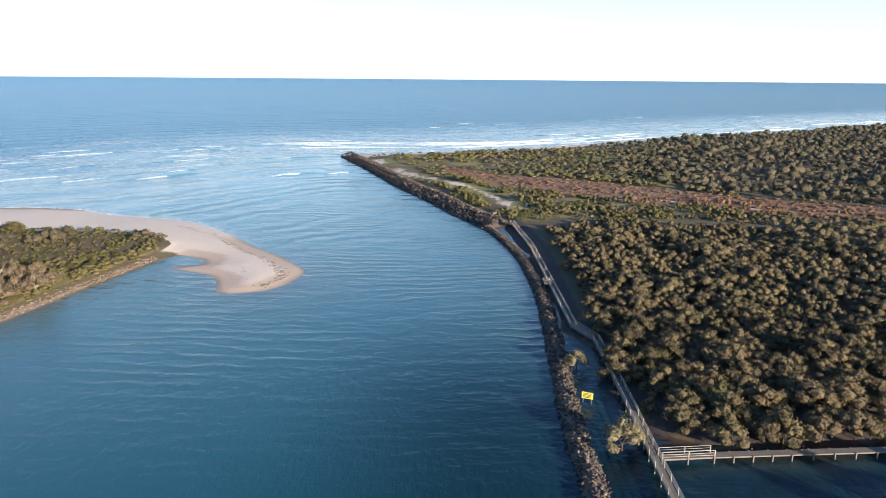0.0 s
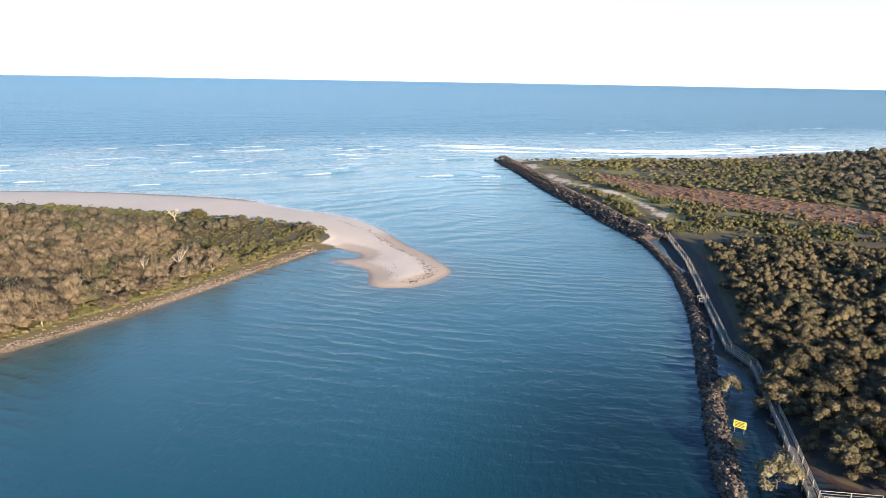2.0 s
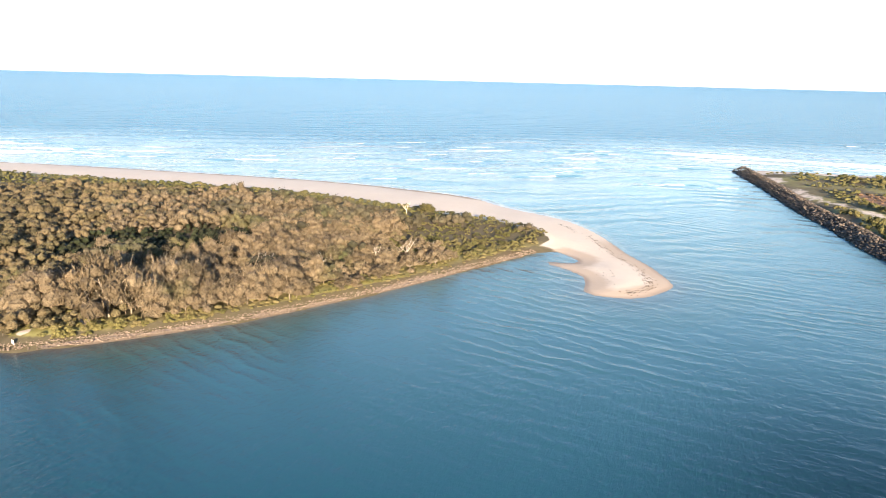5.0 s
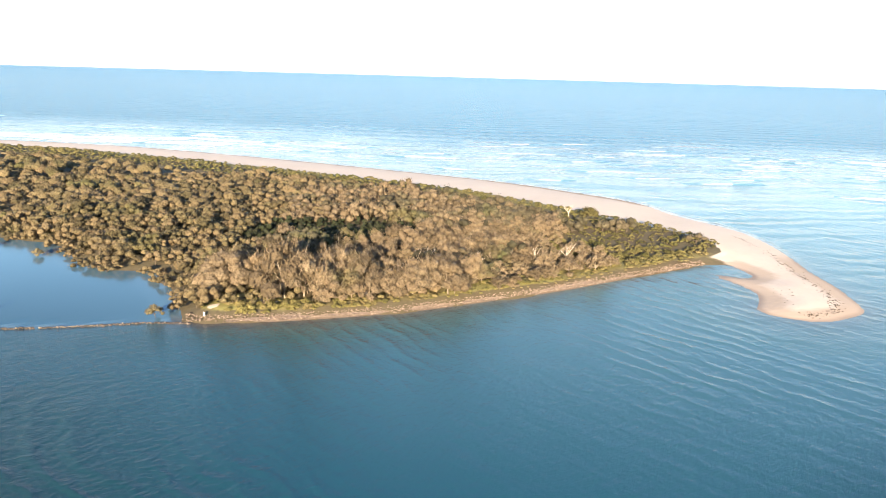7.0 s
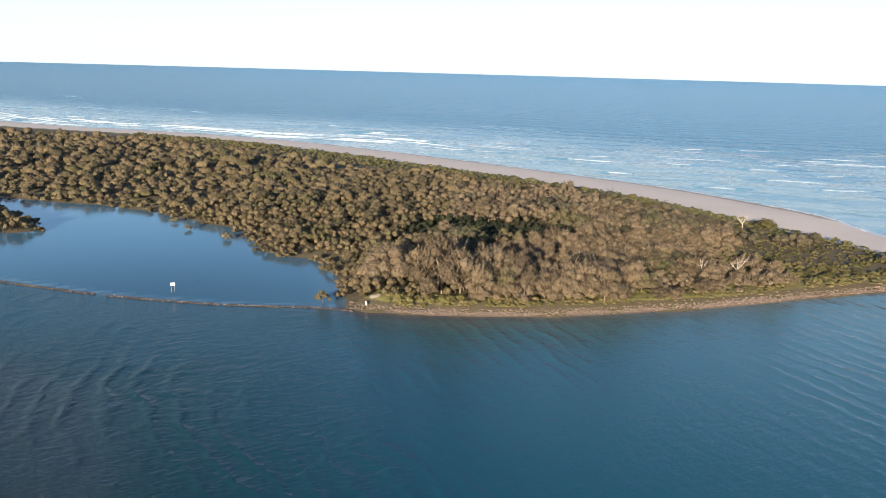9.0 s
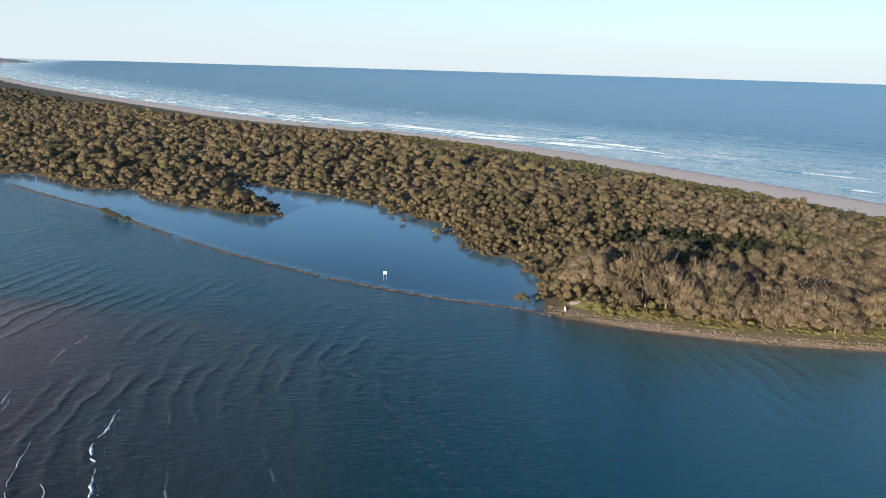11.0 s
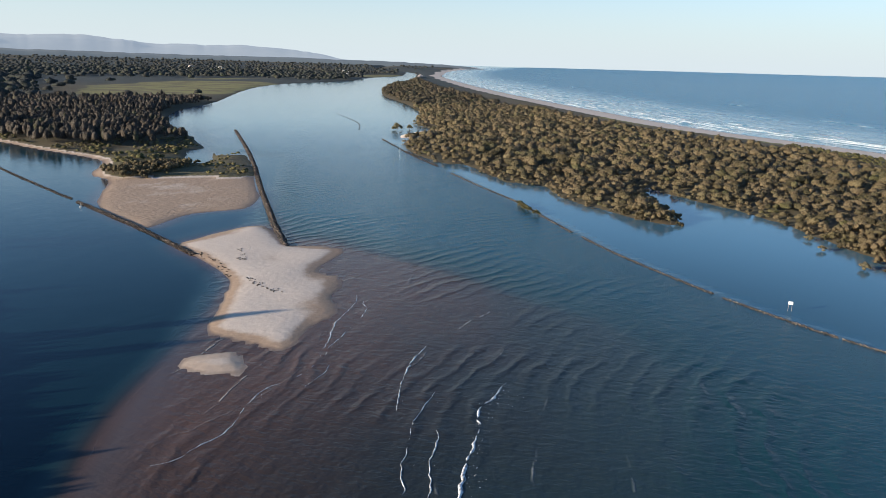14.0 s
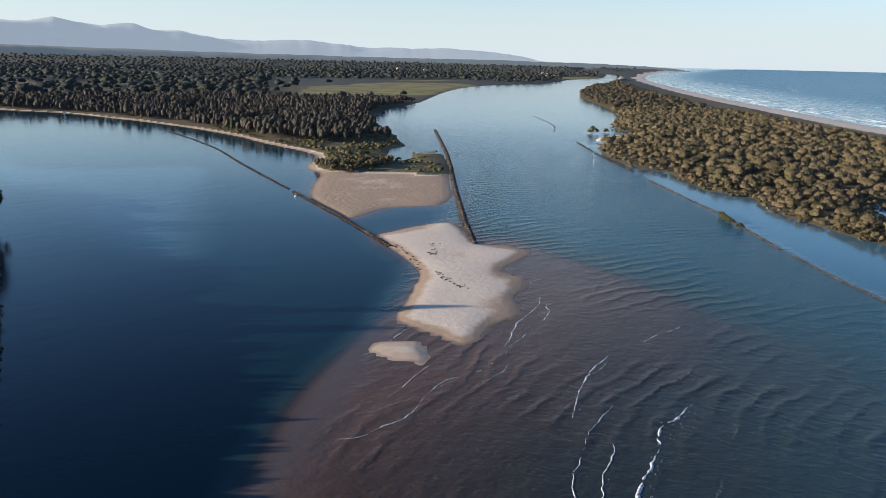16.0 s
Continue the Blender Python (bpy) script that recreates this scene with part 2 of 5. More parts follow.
def plain_material(name, a, b, scale=3.0, rough=0.7, metal=0.0, stretch=None):
    n = Nodes(name)
    p = n.place()
    f = n.noise(p, scale, 4, 0.6, stretch)
    return n.end(n.mix(f, a, b), n.span(f, 0.2, 0.8, rough - 0.1, rough + 0.1), n.bump(f, 0.25, 0.02), 0.4, metal)


WATER = water_material()
GROUND = ground_material()
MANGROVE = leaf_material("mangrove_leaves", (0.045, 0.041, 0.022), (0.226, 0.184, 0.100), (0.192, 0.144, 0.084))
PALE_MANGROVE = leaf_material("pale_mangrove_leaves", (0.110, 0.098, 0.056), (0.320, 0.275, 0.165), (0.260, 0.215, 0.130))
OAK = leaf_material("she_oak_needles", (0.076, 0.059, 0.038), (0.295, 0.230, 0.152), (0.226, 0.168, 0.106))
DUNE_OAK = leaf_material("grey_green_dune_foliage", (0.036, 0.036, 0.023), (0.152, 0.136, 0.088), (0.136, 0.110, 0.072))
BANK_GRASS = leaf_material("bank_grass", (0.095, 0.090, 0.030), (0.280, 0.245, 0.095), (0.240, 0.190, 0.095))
# green leaves of the hollow, darkened to hold the wood's shade in their colour
HOLLOW = leaf_material("hollow_shade_leaves", (0.012, 0.018, 0.009), (0.056, 0.066, 0.031), (0.046, 0.046, 0.027))
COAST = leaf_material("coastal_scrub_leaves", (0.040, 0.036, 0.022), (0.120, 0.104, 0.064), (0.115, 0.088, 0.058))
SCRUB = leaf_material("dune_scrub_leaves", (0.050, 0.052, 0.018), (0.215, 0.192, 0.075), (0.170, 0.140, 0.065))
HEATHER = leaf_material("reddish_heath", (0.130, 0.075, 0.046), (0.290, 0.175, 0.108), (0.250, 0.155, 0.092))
# far eucalypt crowns, greyed to carry distance haze in the leaf colour
FAR_GUM = leaf_material("hazed_eucalypt_leaves", (0.026, 0.031, 0.028), (0.066, 0.070, 0.060), (0.056, 0.054, 0.046))
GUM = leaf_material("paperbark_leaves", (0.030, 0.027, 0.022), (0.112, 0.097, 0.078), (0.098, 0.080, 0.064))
BARK = bark_material("grey_bark", (0.06, 0.048, 0.036), (0.15, 0.12, 0.09))
PALE_BARK = bark_material("pale_bark", (0.15, 0.12, 0.09), (0.32, 0.265, 0.205))
DARK_ROCK = rock_material("dark_wall_rock", (0.036, 0.031, 0.028), (0.26, 0.20, 0.16))
WARM_ROCK = rock_material("warm_bank_rock", (0.16, 0.120, 0.092), (0.37, 0.290, 0.230), 0.6)
GREY_ROCK = rock_material("pale_wall_rock", (0.075, 0.062, 0.052), (0.40, 0.34, 0.28), 0.5)
TIMBER = plain_material("weathered_grey_timber", (0.10, 0.088, 0.076), (0.21, 0.185, 0.160), 2.0, 0.8, 0.0, (1, 1, 0.3))
PALE_TIMBER = plain_material("pale_rail_timber", (0.27, 0.24, 0.20), (0.42, 0.38, 0.32), 2.0, 0.75)
YELLOW = plain_material("yellow_sign_paint", (0.60, 0.52, 0.07), (0.68, 0.58, 0.10), 1.5, 0.5)
BLACK = plain_material("black_sign_print", (0.02, 0.02, 0.02), (0.04, 0.04, 0.04), 3.0, 0.5)
WHITE = plain_material("white_paint", (0.72, 0.72, 0.70), (0.82, 0.82, 0.80), 1.2, 0.5)
STEEL = plain_material("galvanised_steel", (0.30, 0.30, 0.30), (0.45, 0.45, 0.45), 4.0, 0.45, 0.8)
WEED = plain_material("dry_seaweed", (0.030, 0.022, 0.014), (0.085, 0.060, 0.036), 2.0, 0.9)
ROOF = plain_material("pale_roof", (0.26, 0.25, 0.24), (0.38, 0.37, 0.35), 0.8, 0.6)
WALLING = plain_material("house_wall", (0.50, 0.45, 0.38), (0.62, 0.57, 0.50), 0.8, 0.8)
PATH_SAND = plain_material("trodden_sand_path", (0.40, 0.31, 0.22), (0.55, 0.44, 0.33), 0.6, 0.9)

# ---------------------------------------------------------------- tools for plans and meshes
rng = np.random.default_rng(7)


def smooth(points, closed=False, steps=3):
    """A rounded line through the given corners."""
    p = np.array(points, float)
    k = len(p)
    out = []
    for i in range(k if closed else k - 1):
        a, b, c, d = (p[(i - 1) % k], p[i], p[(i + 1) % k], p[(i + 2) % k]) if closed else (p[max(i - 1, 0)], p[i], p[i + 1], p[min(i + 2, k - 1)])
        for s in range(steps):
            t = s / steps
            out.append(0.5 * (2 * b + (c - a) * t + (2 * a - 5 * b + 4 * c - d) * t * t + (3 * b - a - 3 * c + d) * t ** 3))
    if not closed:
        out.append(p[-1])
    return np.array(out)


def distance(q, line, closed=False):
    """How far the places q lie from a line."""
    q, line = np.asarray(q, np.float32), np.asarray(line, np.float32)
    best = np.full(len(q), 1e18, np.float32)
    qx, qy = np.ascontiguousarray(q[:, 0]), np.ascontiguousarray(q[:, 1])
    ends = np.roll(line, -1, 0) if closed else line[1:]
    for a, b in zip(line, ends):
        d = b - a
        x, y = qx - a[0], qy - a[1]
        t = (x * d[0] + y * d[1]) / max(d @ d, np.float32(1e-9))
        np.clip(t, 0, 1, out=t)
        x -= t * d[0]
        y -= t * d[1]
        x *= x
        y *= y
        x += y
        np.minimum(best, x, out=best)
    return np.sqrt(best).astype(float)


def inside(q, ring):
    odd = np.zeros(len(q), bool)
    for a, b in zip(ring, np.roll(ring, -1, 0)):
        if a[1] == b[1]:
            continue
        odd ^= ((a[1] > q[:, 1]) != (b[1] > q[:, 1])) & (q[:, 0] < (b[0] - a[0]) * (q[:, 1] - a[1]) / (b[1] - a[1]) + a[0])
    return odd


def signed(q, ring):
    """Metres to the ring, positive inside."""
    return np.where(inside(q, ring), 1, -1) * distance(q, ring, True)


def step(v, a, b):
    t = np.clip((np.asarray(v, float) - a) / (b - a), 0, 1)
    return t * t * (3 - 2 * t)


def lattice(q, size, seed):
    """Smooth value noise from -1 to 1 at places q."""
    table = np.random.default_rng(seed).uniform(-1, 1, (256, 256))
    g = q / size
    i = np.floor(g).astype(int)
    f = g - i
    f = f * f * (3 - 2 * f)
    at = lambda dx, dy: table[(i[:, 0] + dx) % 256, (i[:, 1] + dy) % 256]
    return (at(0, 0) * (1 - f[:, 0]) + at(1, 0) * f[:, 0]) * (1 - f[:, 1]) + (at(0, 1) * (1 - f[:, 0]) + at(1, 1) * f[:, 0]) * f[:, 1]


def far_rise(r):
    """The earth's sheet: flat, then lifted towards the edge of the world so that its rim meets the true horizon."""
    k = np.clip((np.asarray(r, float) - 2500) / 2300, 0, 1.05)
    return np.where(k > 0, EYE - r * np.tan(0.019997 + (0.00384 - 0.019997) * k), 0.0)


def mesh_of(name, verts, loops, sizes, mats, index=None, attrs=None, flat=True):
    """One mesh from arrays."""
    me = bpy.data.meshes.new(name)
    verts, loops, sizes = np.asarray(verts, np.float32), np.asarray(loops, np.int32), np.asarray(sizes, np.int32)
    me.vertices.add(len(verts))
    me.vertices.foreach_set("co", verts.ravel())
    me.loops.add(len(loops))
    me.loops.foreach_set("vertex_index", loops)
    me.polygons.add(len(sizes))
    me.polygons.foreach_set("loop_start", np.concatenate([[0], np.cumsum(sizes)[:-1]]).astype(np.int32))
    for m in mats:
        me.materials.append(m)
    if index is not None:
        me.polygons.foreach_set("material_index", np.asarray(index, np.int32))
    me.update(calc_edges=True)
    me.polygons.foreach_set("use_smooth", np.full(len(sizes), not flat))
    for key, v in (attrs or {}).items():
        me.attributes.new(key, "FLOAT", "POINT").data.foreach_set("value", np.asarray(v, np.float32))
    me.validate()
    return me


class Heap:
    """Gathers shapes into one mesh."""
    def __init__(self):
        self.v, self.l, self.s, self.m, self.t, self.n = [], [], [], [], [], 0

    def put(self, verts, faces, mat=0, tint=0.0):
        """faces: an integer array (k, 3) or (k, 4)."""
        self.v.append(verts)
        self.l.append((faces + self.n).ravel())
        self.s.append(np.full(len(faces), faces.shape[1]))
        self.m.append(np.full(len(faces), mat))
        self.t.append(np.full(len(verts), tint))
        self.n += len(verts)

    def mesh(self, name, mats, flat=True):
        return mesh_of(name, np.concatenate(self.v), np.concatenate(self.l), np.concatenate(self.s), mats, np.concatenate(self.m),
                       {"tint": np.concatenate(self.t)}, flat)


def part(name, mesh, parent, label="", at=None):
    ob = new(name, mesh)
    ob.parent = parent
    if at is not None:
        ob.matrix_basis = at
    return tagged(ob, label)


def thing(name, label, category, group="", kind="", at=None, mesh=None):
    ob = new(name, mesh)
    if at is not None:
        ob.matrix_basis = at
    return tagged(ob, label, category, group, kind)


BOX = np.array([(0, 1, 3, 2), (4, 6, 7, 5), (0, 4, 5, 1), (2, 3, 7, 6), (0, 2, 6, 4), (1, 5, 7, 3)])


def beam(a, b, width, height, up=(0, 0, 1)):
    """The eight corners of a straight bar from a to b."""
    a, b, up = (np.array(v, float) for v in (a, b, up))
    d = (b - a) / np.linalg.norm(b - a)
    side = np.cross(d, up)
    side /= np.linalg.norm(side)
    top = np.cross(side, d)
    return np.array([e + side * width / 2 * i + top * height / 2 * j for e in (a, b) for i in (-1, 1) for j in (-1, 1)])


def bars(name, pieces, mats):
    """One mesh of bars: (a, b, width, height[, material])."""
    h = Heap()
    for a, b, w, t, *m in pieces:
        up = (0, 0, 1) if abs(a[2] - b[2]) < 0.9 * math.dist(a, b) else (0, 1, 0)
        h.put(beam(a, b, w, t, up), BOX, m[0] if m else 0)
    return h.mesh(name, mats)


# ---------------------------------------------------------------- the plan, in metres; the camera hangs over 0, 0
RIVER_WALL = smooth([(-78, 442), (-53, 380), (-31, 321), (-13, 280), (-4, 256), (6, 234), (12, 210), (15.5, 189), (17, 167), (17.2, 147),
                     (16.5, 128), (16, 115), (15.2, 99), (15, 86), (15, 75), (9, 30), (-4, -20), (-25, -80), (-48, -135), (-74, -201), (-100, -270)])
WALL_BACK = smooth([(-68, 452), (-44, 388), (-22, 330), (-4, 288), (5, 262), (13, 238), (17, 213), (19.5, 189), (20.5, 167), (21, 147)])
MANGROVE_EDGE = smooth([(21.5, 132), (26.5, 124), (27.5, 108), (29, 95), (33, 90), (39, 88), (46, 88.5), (61, 91), (90, 92), (105, 80)])
SOUTH_BACK = [(105, 72), (84, 30), (60, -15), (30, -60), (-8, -90), (-42, -136), (-68, -203), (-94, -274), (-60, -450), (100, -900), (900, -1600), (3000, -3800), (4850, 0)]
SOUTH_COAST = smooth([(3900, 2850), (1500, 1560), (900, 1120), (500, 843), (331, 714), (188, 616), (78, 532), (4, 483), (-48, 464), (-78, 450)])
SOUTH = np.concatenate([SOUTH_COAST, WALL_BACK, MANGROVE_EDGE, SOUTH_BACK])

NORTH_COAST = smooth([(-63, 201), (-77, 218), (-91, 231), (-104, 238), (-127, 244), (-152, 256), (-190, 255), (-230, 249), (-303, 225), (-382, 195),
                      (-473, 152), (-560, 85), (-656, -6), (-870, -136), (-1203, -322), (-1663, -552), (-2500, -930), (-3532, -1260), (-4330, -1345)])
SPIT = smooth([(-63, 201), (-51, 188), (-43, 177), (-41, 170), (-44, 160), (-49, 155), (-57, 154), (-60, 160), (-63, 167), (-70, 171.5), (-77, 173.5), (-77, 176),
               (-70, 179.5), (-73, 184), (-80, 188), (-84, 183)])
NORTH_BANK = smooth([(-84, 183), (-90, 157), (-95, 132), (-101, 111), (-108, 90), (-120, 67), (-131, 53)])
LAGOON = smooth([(-131, 53), (-140, 57), (-157, 60), (-170, 62), (-177, 55), (-193, 51), (-211, 52), (-222, 47), (-239, 38), (-253, 31), (-268, 20), (-284, 3),
                 (-297, -10), (-309, -20), (-276, -15), (-245, -4), (-236, -6), (-243, -21), (-265, -46), (-287, -58), (-294, -79), (-314, -95), (-335, -112), (-332, -123),
                 (-366, -154), (-420, -181), (-468, -181), (-514, -203), (-543, -226), (-660, -269), (-785, -338), (-995, -471), (-1350, -622), (-1600, -690), (-1967, -820)])
NORTH = np.concatenate([SPIT, NORTH_BANK, LAGOON, [(-2300, -960), (-2900, -1200), (-3600, -1700), (-4300, -1700)], NORTH_COAST[::-1]])

WEST_SHORE = smooth([(500, -1900), (-150, -1100), (-235, -800), (-263, -668), (-284, -612), (-291, -534), (-291, -459), (-283, -383), (-268, -325), (-255, -271), (-226, -246), (-218, -236)])
FLAT_SAND = smooth([(-218, -236), (-214, -224), (-198, -210), (-173, -187), (-160, -160), (-157, -151), (-171, -153), (-181, -152), (-193, -143), (-209, -148), (-223, -158), (-246, -176)])
WEST_RIVER = smooth([(-246, -176), (-256, -182), (-287, -207), (-308, -226), (-300, -236), (-318, -259), (-361, -304), (-432, -385), (-536, -466), (-654, -516), (-991, -708), (-1246, -803),
                     (-1534, -825), (-1942, -951), (-2300, -1010)])
WEST = np.concatenate([WEST_SHORE, FLAT_SAND, WEST_RIVER, [(-2900, -1250), (-3600, -1750), (-4700, -1900), (-3800, -3600), (0, -4850), (1200, -3000)]])
BAR = smooth([(-139, -119), (-133, -108), (-126, -98), (-118, -93), (-105, -86), (-99, -83), (-97, -74), (-97, -66), (-101, -64.5), (-108, -66.5), (-116, -65.5), (-121, -67.5), (-126, -72),
              (-133, -72.5), (-139, -77), (-140, -83.5), (-149, -86), (-159, -86.5), (-162, -91), (-160, -99), (-160, -104), (-165, -110), (-175, -123.5), (-164, -129), (-152, -130.5), (-145, -130)], True)
BAR_PATCH = smooth([(-85, -78), (-89, -76), (-92, -71), (-87, -66), (-85, -69), (-84, -73)], True)
POND = smooth([(-277, -224), (-300, -241), (-316, -258), (-304, -260), (-285, -244), (-270, -233)], True)
SHOAL = smooth([(-104, -87), (-79, -78), (-62, -71), (-45, -60), (-27, -46), (-25, -25), (-60, -4), (-100, 2), (-130, -9), (-140, -31), (-151, -50), (-156, -66), (-163, -87), (-167, -100), (-150, -108)], True)
HEATH = smooth([(-9, 384), (23, 352), (51, 342), (85, 318), (134, 284), (200, 262), (240, 250), (235, 228), (190, 236), (141, 249), (121, 252), (95, 267), (61, 280), (35, 302), (3, 333)], True)
SANDY_TRACK = smooth([(-53, 424), (-30, 362), (-8, 331), (9, 300), (20, 262)])
HEATH_PATH = smooth([(62, 292), (84, 279), (99, 271), (113, 263), (130, 253), (150, 243)])
OCEAN_LINE = np.concatenate([SOUTH_COAST, [(-85, 430), (-100, 360), (-112, 300), (-135, 262)], NORTH_COAST[15:]])
WAVE_LINE = np.concatenate([SOUTH_COAST[:-9], [(0, 498), (-60, 492), (-124, 474), (-188, 428), (-240, 366), (-300, 300), (-370, 240), (-440, 200)], NORTH_COAST[NORTH_COAST[:, 0] < -500]])
WAVES = np.concatenate([WAVE_LINE, [(-4900, -1000), (-4900, 4900), (4900, 4900), (4900, 3300)]])
OCEAN = np.concatenate([OCEAN_LINE, [(-4900, -1000), (-4900, 4900), (4900, 4900), (4900, 3300)]])


RIVER_BAR = smooth([(-150, -395), (-139, -330), (-162, -302), (-186, -288), (-189, -265), (-160, -225), (-108, -150), (-84, -160), (-105, -250), (-118, -320)], True)


def lay(q):
    """Height and cover of the ground at the places q."""
    r = np.hypot(q[:, 0], q[:, 1])
    wob = 1.2 * lattice(q, 7, 1) + 0.6 * lattice(q, 2.7, 2)
    big = 2.5 * lattice(q, 40, 3)
    dS, dN, dW, dB, dP = (signed(q, ring) for ring in (SOUTH, NORTH, WEST, BAR, BAR_PATCH))
    dW = np.minimum(dW, -signed(q, POND))
    land = np.maximum.reduce([dS, dN, dW, dB, dP])
    ocean = np.where(inside(q, OCEAN), 1, -1) * distance(q, OCEAN_LINE)
    bank = distance(q, NORTH_BANK)
    flat = distance(q, FLAT_SAND[6:-6])
    spit = distance(q, SPIT)
    broad = np.where((q[:, 0] < -60) & (q[:, 1] < 300), 44, 20)
    sandy = np.maximum.reduce([step(ocean + broad, -5, 5), step(dB, -3, -1), step(dP, -3, -1), step(spit, 26, 14) * step(bank, 1, 12) * (q[:, 0] > -87)])
    westflat = step(q[:, 0] * 0.83 + q[:, 1] * -0.55, -64, -75) * (dW > -4) * step(q[:, 0], -140, -150)
    core = step(dW, 14, 30)
    point0 = step(np.hypot((q[:, 0] + 462) / 34, (q[:, 1] + 190) / 9), 1.1, 0.9)
    west_sand = np.maximum(step(dW, 7, 3.5) * (np.minimum(distance(q, WEST_SHORE), distance(q, FLAT_SAND)) < 9), inside(q, np.concatenate([FLAT_SAND, [(-240, -193), (-222, -222)]]))) * (dW > -4) * (r < 900)
    front = np.interp(q[:, 0], [-200, -176, -153, -131, -110, -93, -86], [209, 212, 212, 208, 209, 206, 196])
    sandy = np.maximum(sandy, step(q[:, 1] - front, -2, 3) * (q[:, 0] > -200) * (q[:, 0] < -30) * (dN > -4))
    dry = np.maximum.reduce([sandy, west_sand, point0])
    track = 0.62 * step(distance(q, SANDY_TRACK) + 2.6 * lattice(q, 8, 14), 6.5, 0.5) * (dS > 0) * step(lattice(q, 26, 15), -0.9, 0.1)
    track = np.maximum(track, step(distance(q, WALL_BACK) + 0.7 * lattice(q, 5, 16), 3.2, 0.3) * 0.6 * (q[:, 1] > 236))
    track = np.maximum(track, step(lattice(q, 9, 17) + 0.5 * lattice(q, 30, 18), 0.2, 1.0) * 0.5 * (dS > 3) * step(q[:, 1], 225, 245) * step(q[:, 1], 330, 300) * step(q[:, 0], 160, 110))
    track = np.maximum(track, 0.7 * step(distance(q, HEATH_PATH) + 0.8 * lattice(q, 6, 20), 2.6, 0.6))
    gravel = (dS > -3) * step(distance(q, WALL_BACK), 9.5, 6) * step(q[:, 0], 27, 25) * (q[:, 1] < 250)
    gravel = np.maximum(gravel, (dS > 0) * step(distance(q, MANGROVE_EDGE), 9, 6))
    scars = np.maximum.reduce([step(np.hypot((q[:, 0] - x) / a, (q[:, 1] - y) / b), 1.2, 0.7) for x, y, a, b in ((-128.5, 71, 2.6, 2.2), (-121, 91, 1.8, 1.5), (-132, 60, 1.6, 1.6))])
    point = step(np.hypot((q[:, 0] + 462) / 30, (q[:, 1] + 190) / 7), 1.1, 0.8)
    # heights
    edge = land + np.where(dry > 0.5, 0.25, 1.0) * wob * step(np.abs(land), 14, 4)
    slope = np.where((dB > -2) | (dP > -2), 0.22, np.where(dry > 0.5, 0.075, 0.16))
    top = np.where((dB > -2) | (dP > -2), 0.55, np.where(west_sand > 0.5, 0.3, np.where(dN > 0, 2.4, 1.5)))
    up = top * (1 - np.exp(-np.maximum(edge, 0) * slope / top))
    up += step(dN, 15, 60) * step(ocean, -130, -60) * step(ocean, -46, -56) * (0.5 + 0.5 * lattice(q, 25, 4))
    up += (dN > 0) * step(bank, 12, 3) * 0.9 * step(land, 0, 4)
    up += 0.25 * step(land, 3, 12) * (1 - dry) * (wob * 0.5 + big * 0.3)
    yaw = np.degrees(np.arctan2(-q[:, 0], q[:, 1])) % 360
    ridge = np.interp(yaw, [100, 106.5, 110, 117, 127, 136, 145, 160, 200], [0, 2, 6, 10, 12, 14, 15, 18, 18])
    up += step(r, 2300, 4600) * np.maximum(dW > 0, dN > 0) * ridge * (1 + 0.14 * lattice(q, 420, 5) + 0.05 * lattice(q, 90, 6)) * step(ocean, -10, -120)
    dune = step(np.hypot(q[:, 0] + 1967, q[:, 1] + 810), 34, 8)
    up += 14 * dune
    up += step(dP, 0.0, 2.0) * 0.04 + (dB > -4) * 0.10 * lattice(q, 9, 6)
    down = np.maximum(edge * np.where(dry > 0.5, 0.14, 0.22), -5.0)
    shoal = signed(q, SHOAL)
    shallow = -0.03 - 0.03 * lattice(q, 9, 8) - np.maximum(0, (q[:, 1] + 63 + 5 * lattice(q, 22, 12)) * 0.016)
    bed = np.maximum(down, np.where(shoal > -45, shallow + np.minimum(shoal, 0) * np.where((q[:, 0] + 104) * 0.47 - (q[:, 1] + 87) * 0.88 > 0, 0.30, np.where(q[:, 0] < -118, 0.22, 0.075)), -5))
    river_bar = signed(q, RIVER_BAR)
    bed = np.maximum(bed, np.where(river_bar > -12, np.minimum(-1.7 + river_bar * 0.10, -0.95), -5))
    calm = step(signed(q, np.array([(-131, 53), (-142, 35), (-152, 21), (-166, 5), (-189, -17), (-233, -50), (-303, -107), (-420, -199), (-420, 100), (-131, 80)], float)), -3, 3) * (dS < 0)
    lag = (dN < 0) & (dS < 0) & (signed(q, np.array([(-131, 53), (-189, -17), (-303, -107), (-420, -200), (-420, 100), (-131, 80)], float)) > 0)
    bed = np.where(lag, np.maximum(bed, -1.7), bed)
    bed = np.maximum(bed, np.where(point > 0, 0.5 * point - 0.1, -5))
    z = np.where(edge > 0, up, bed) + far_rise(r)
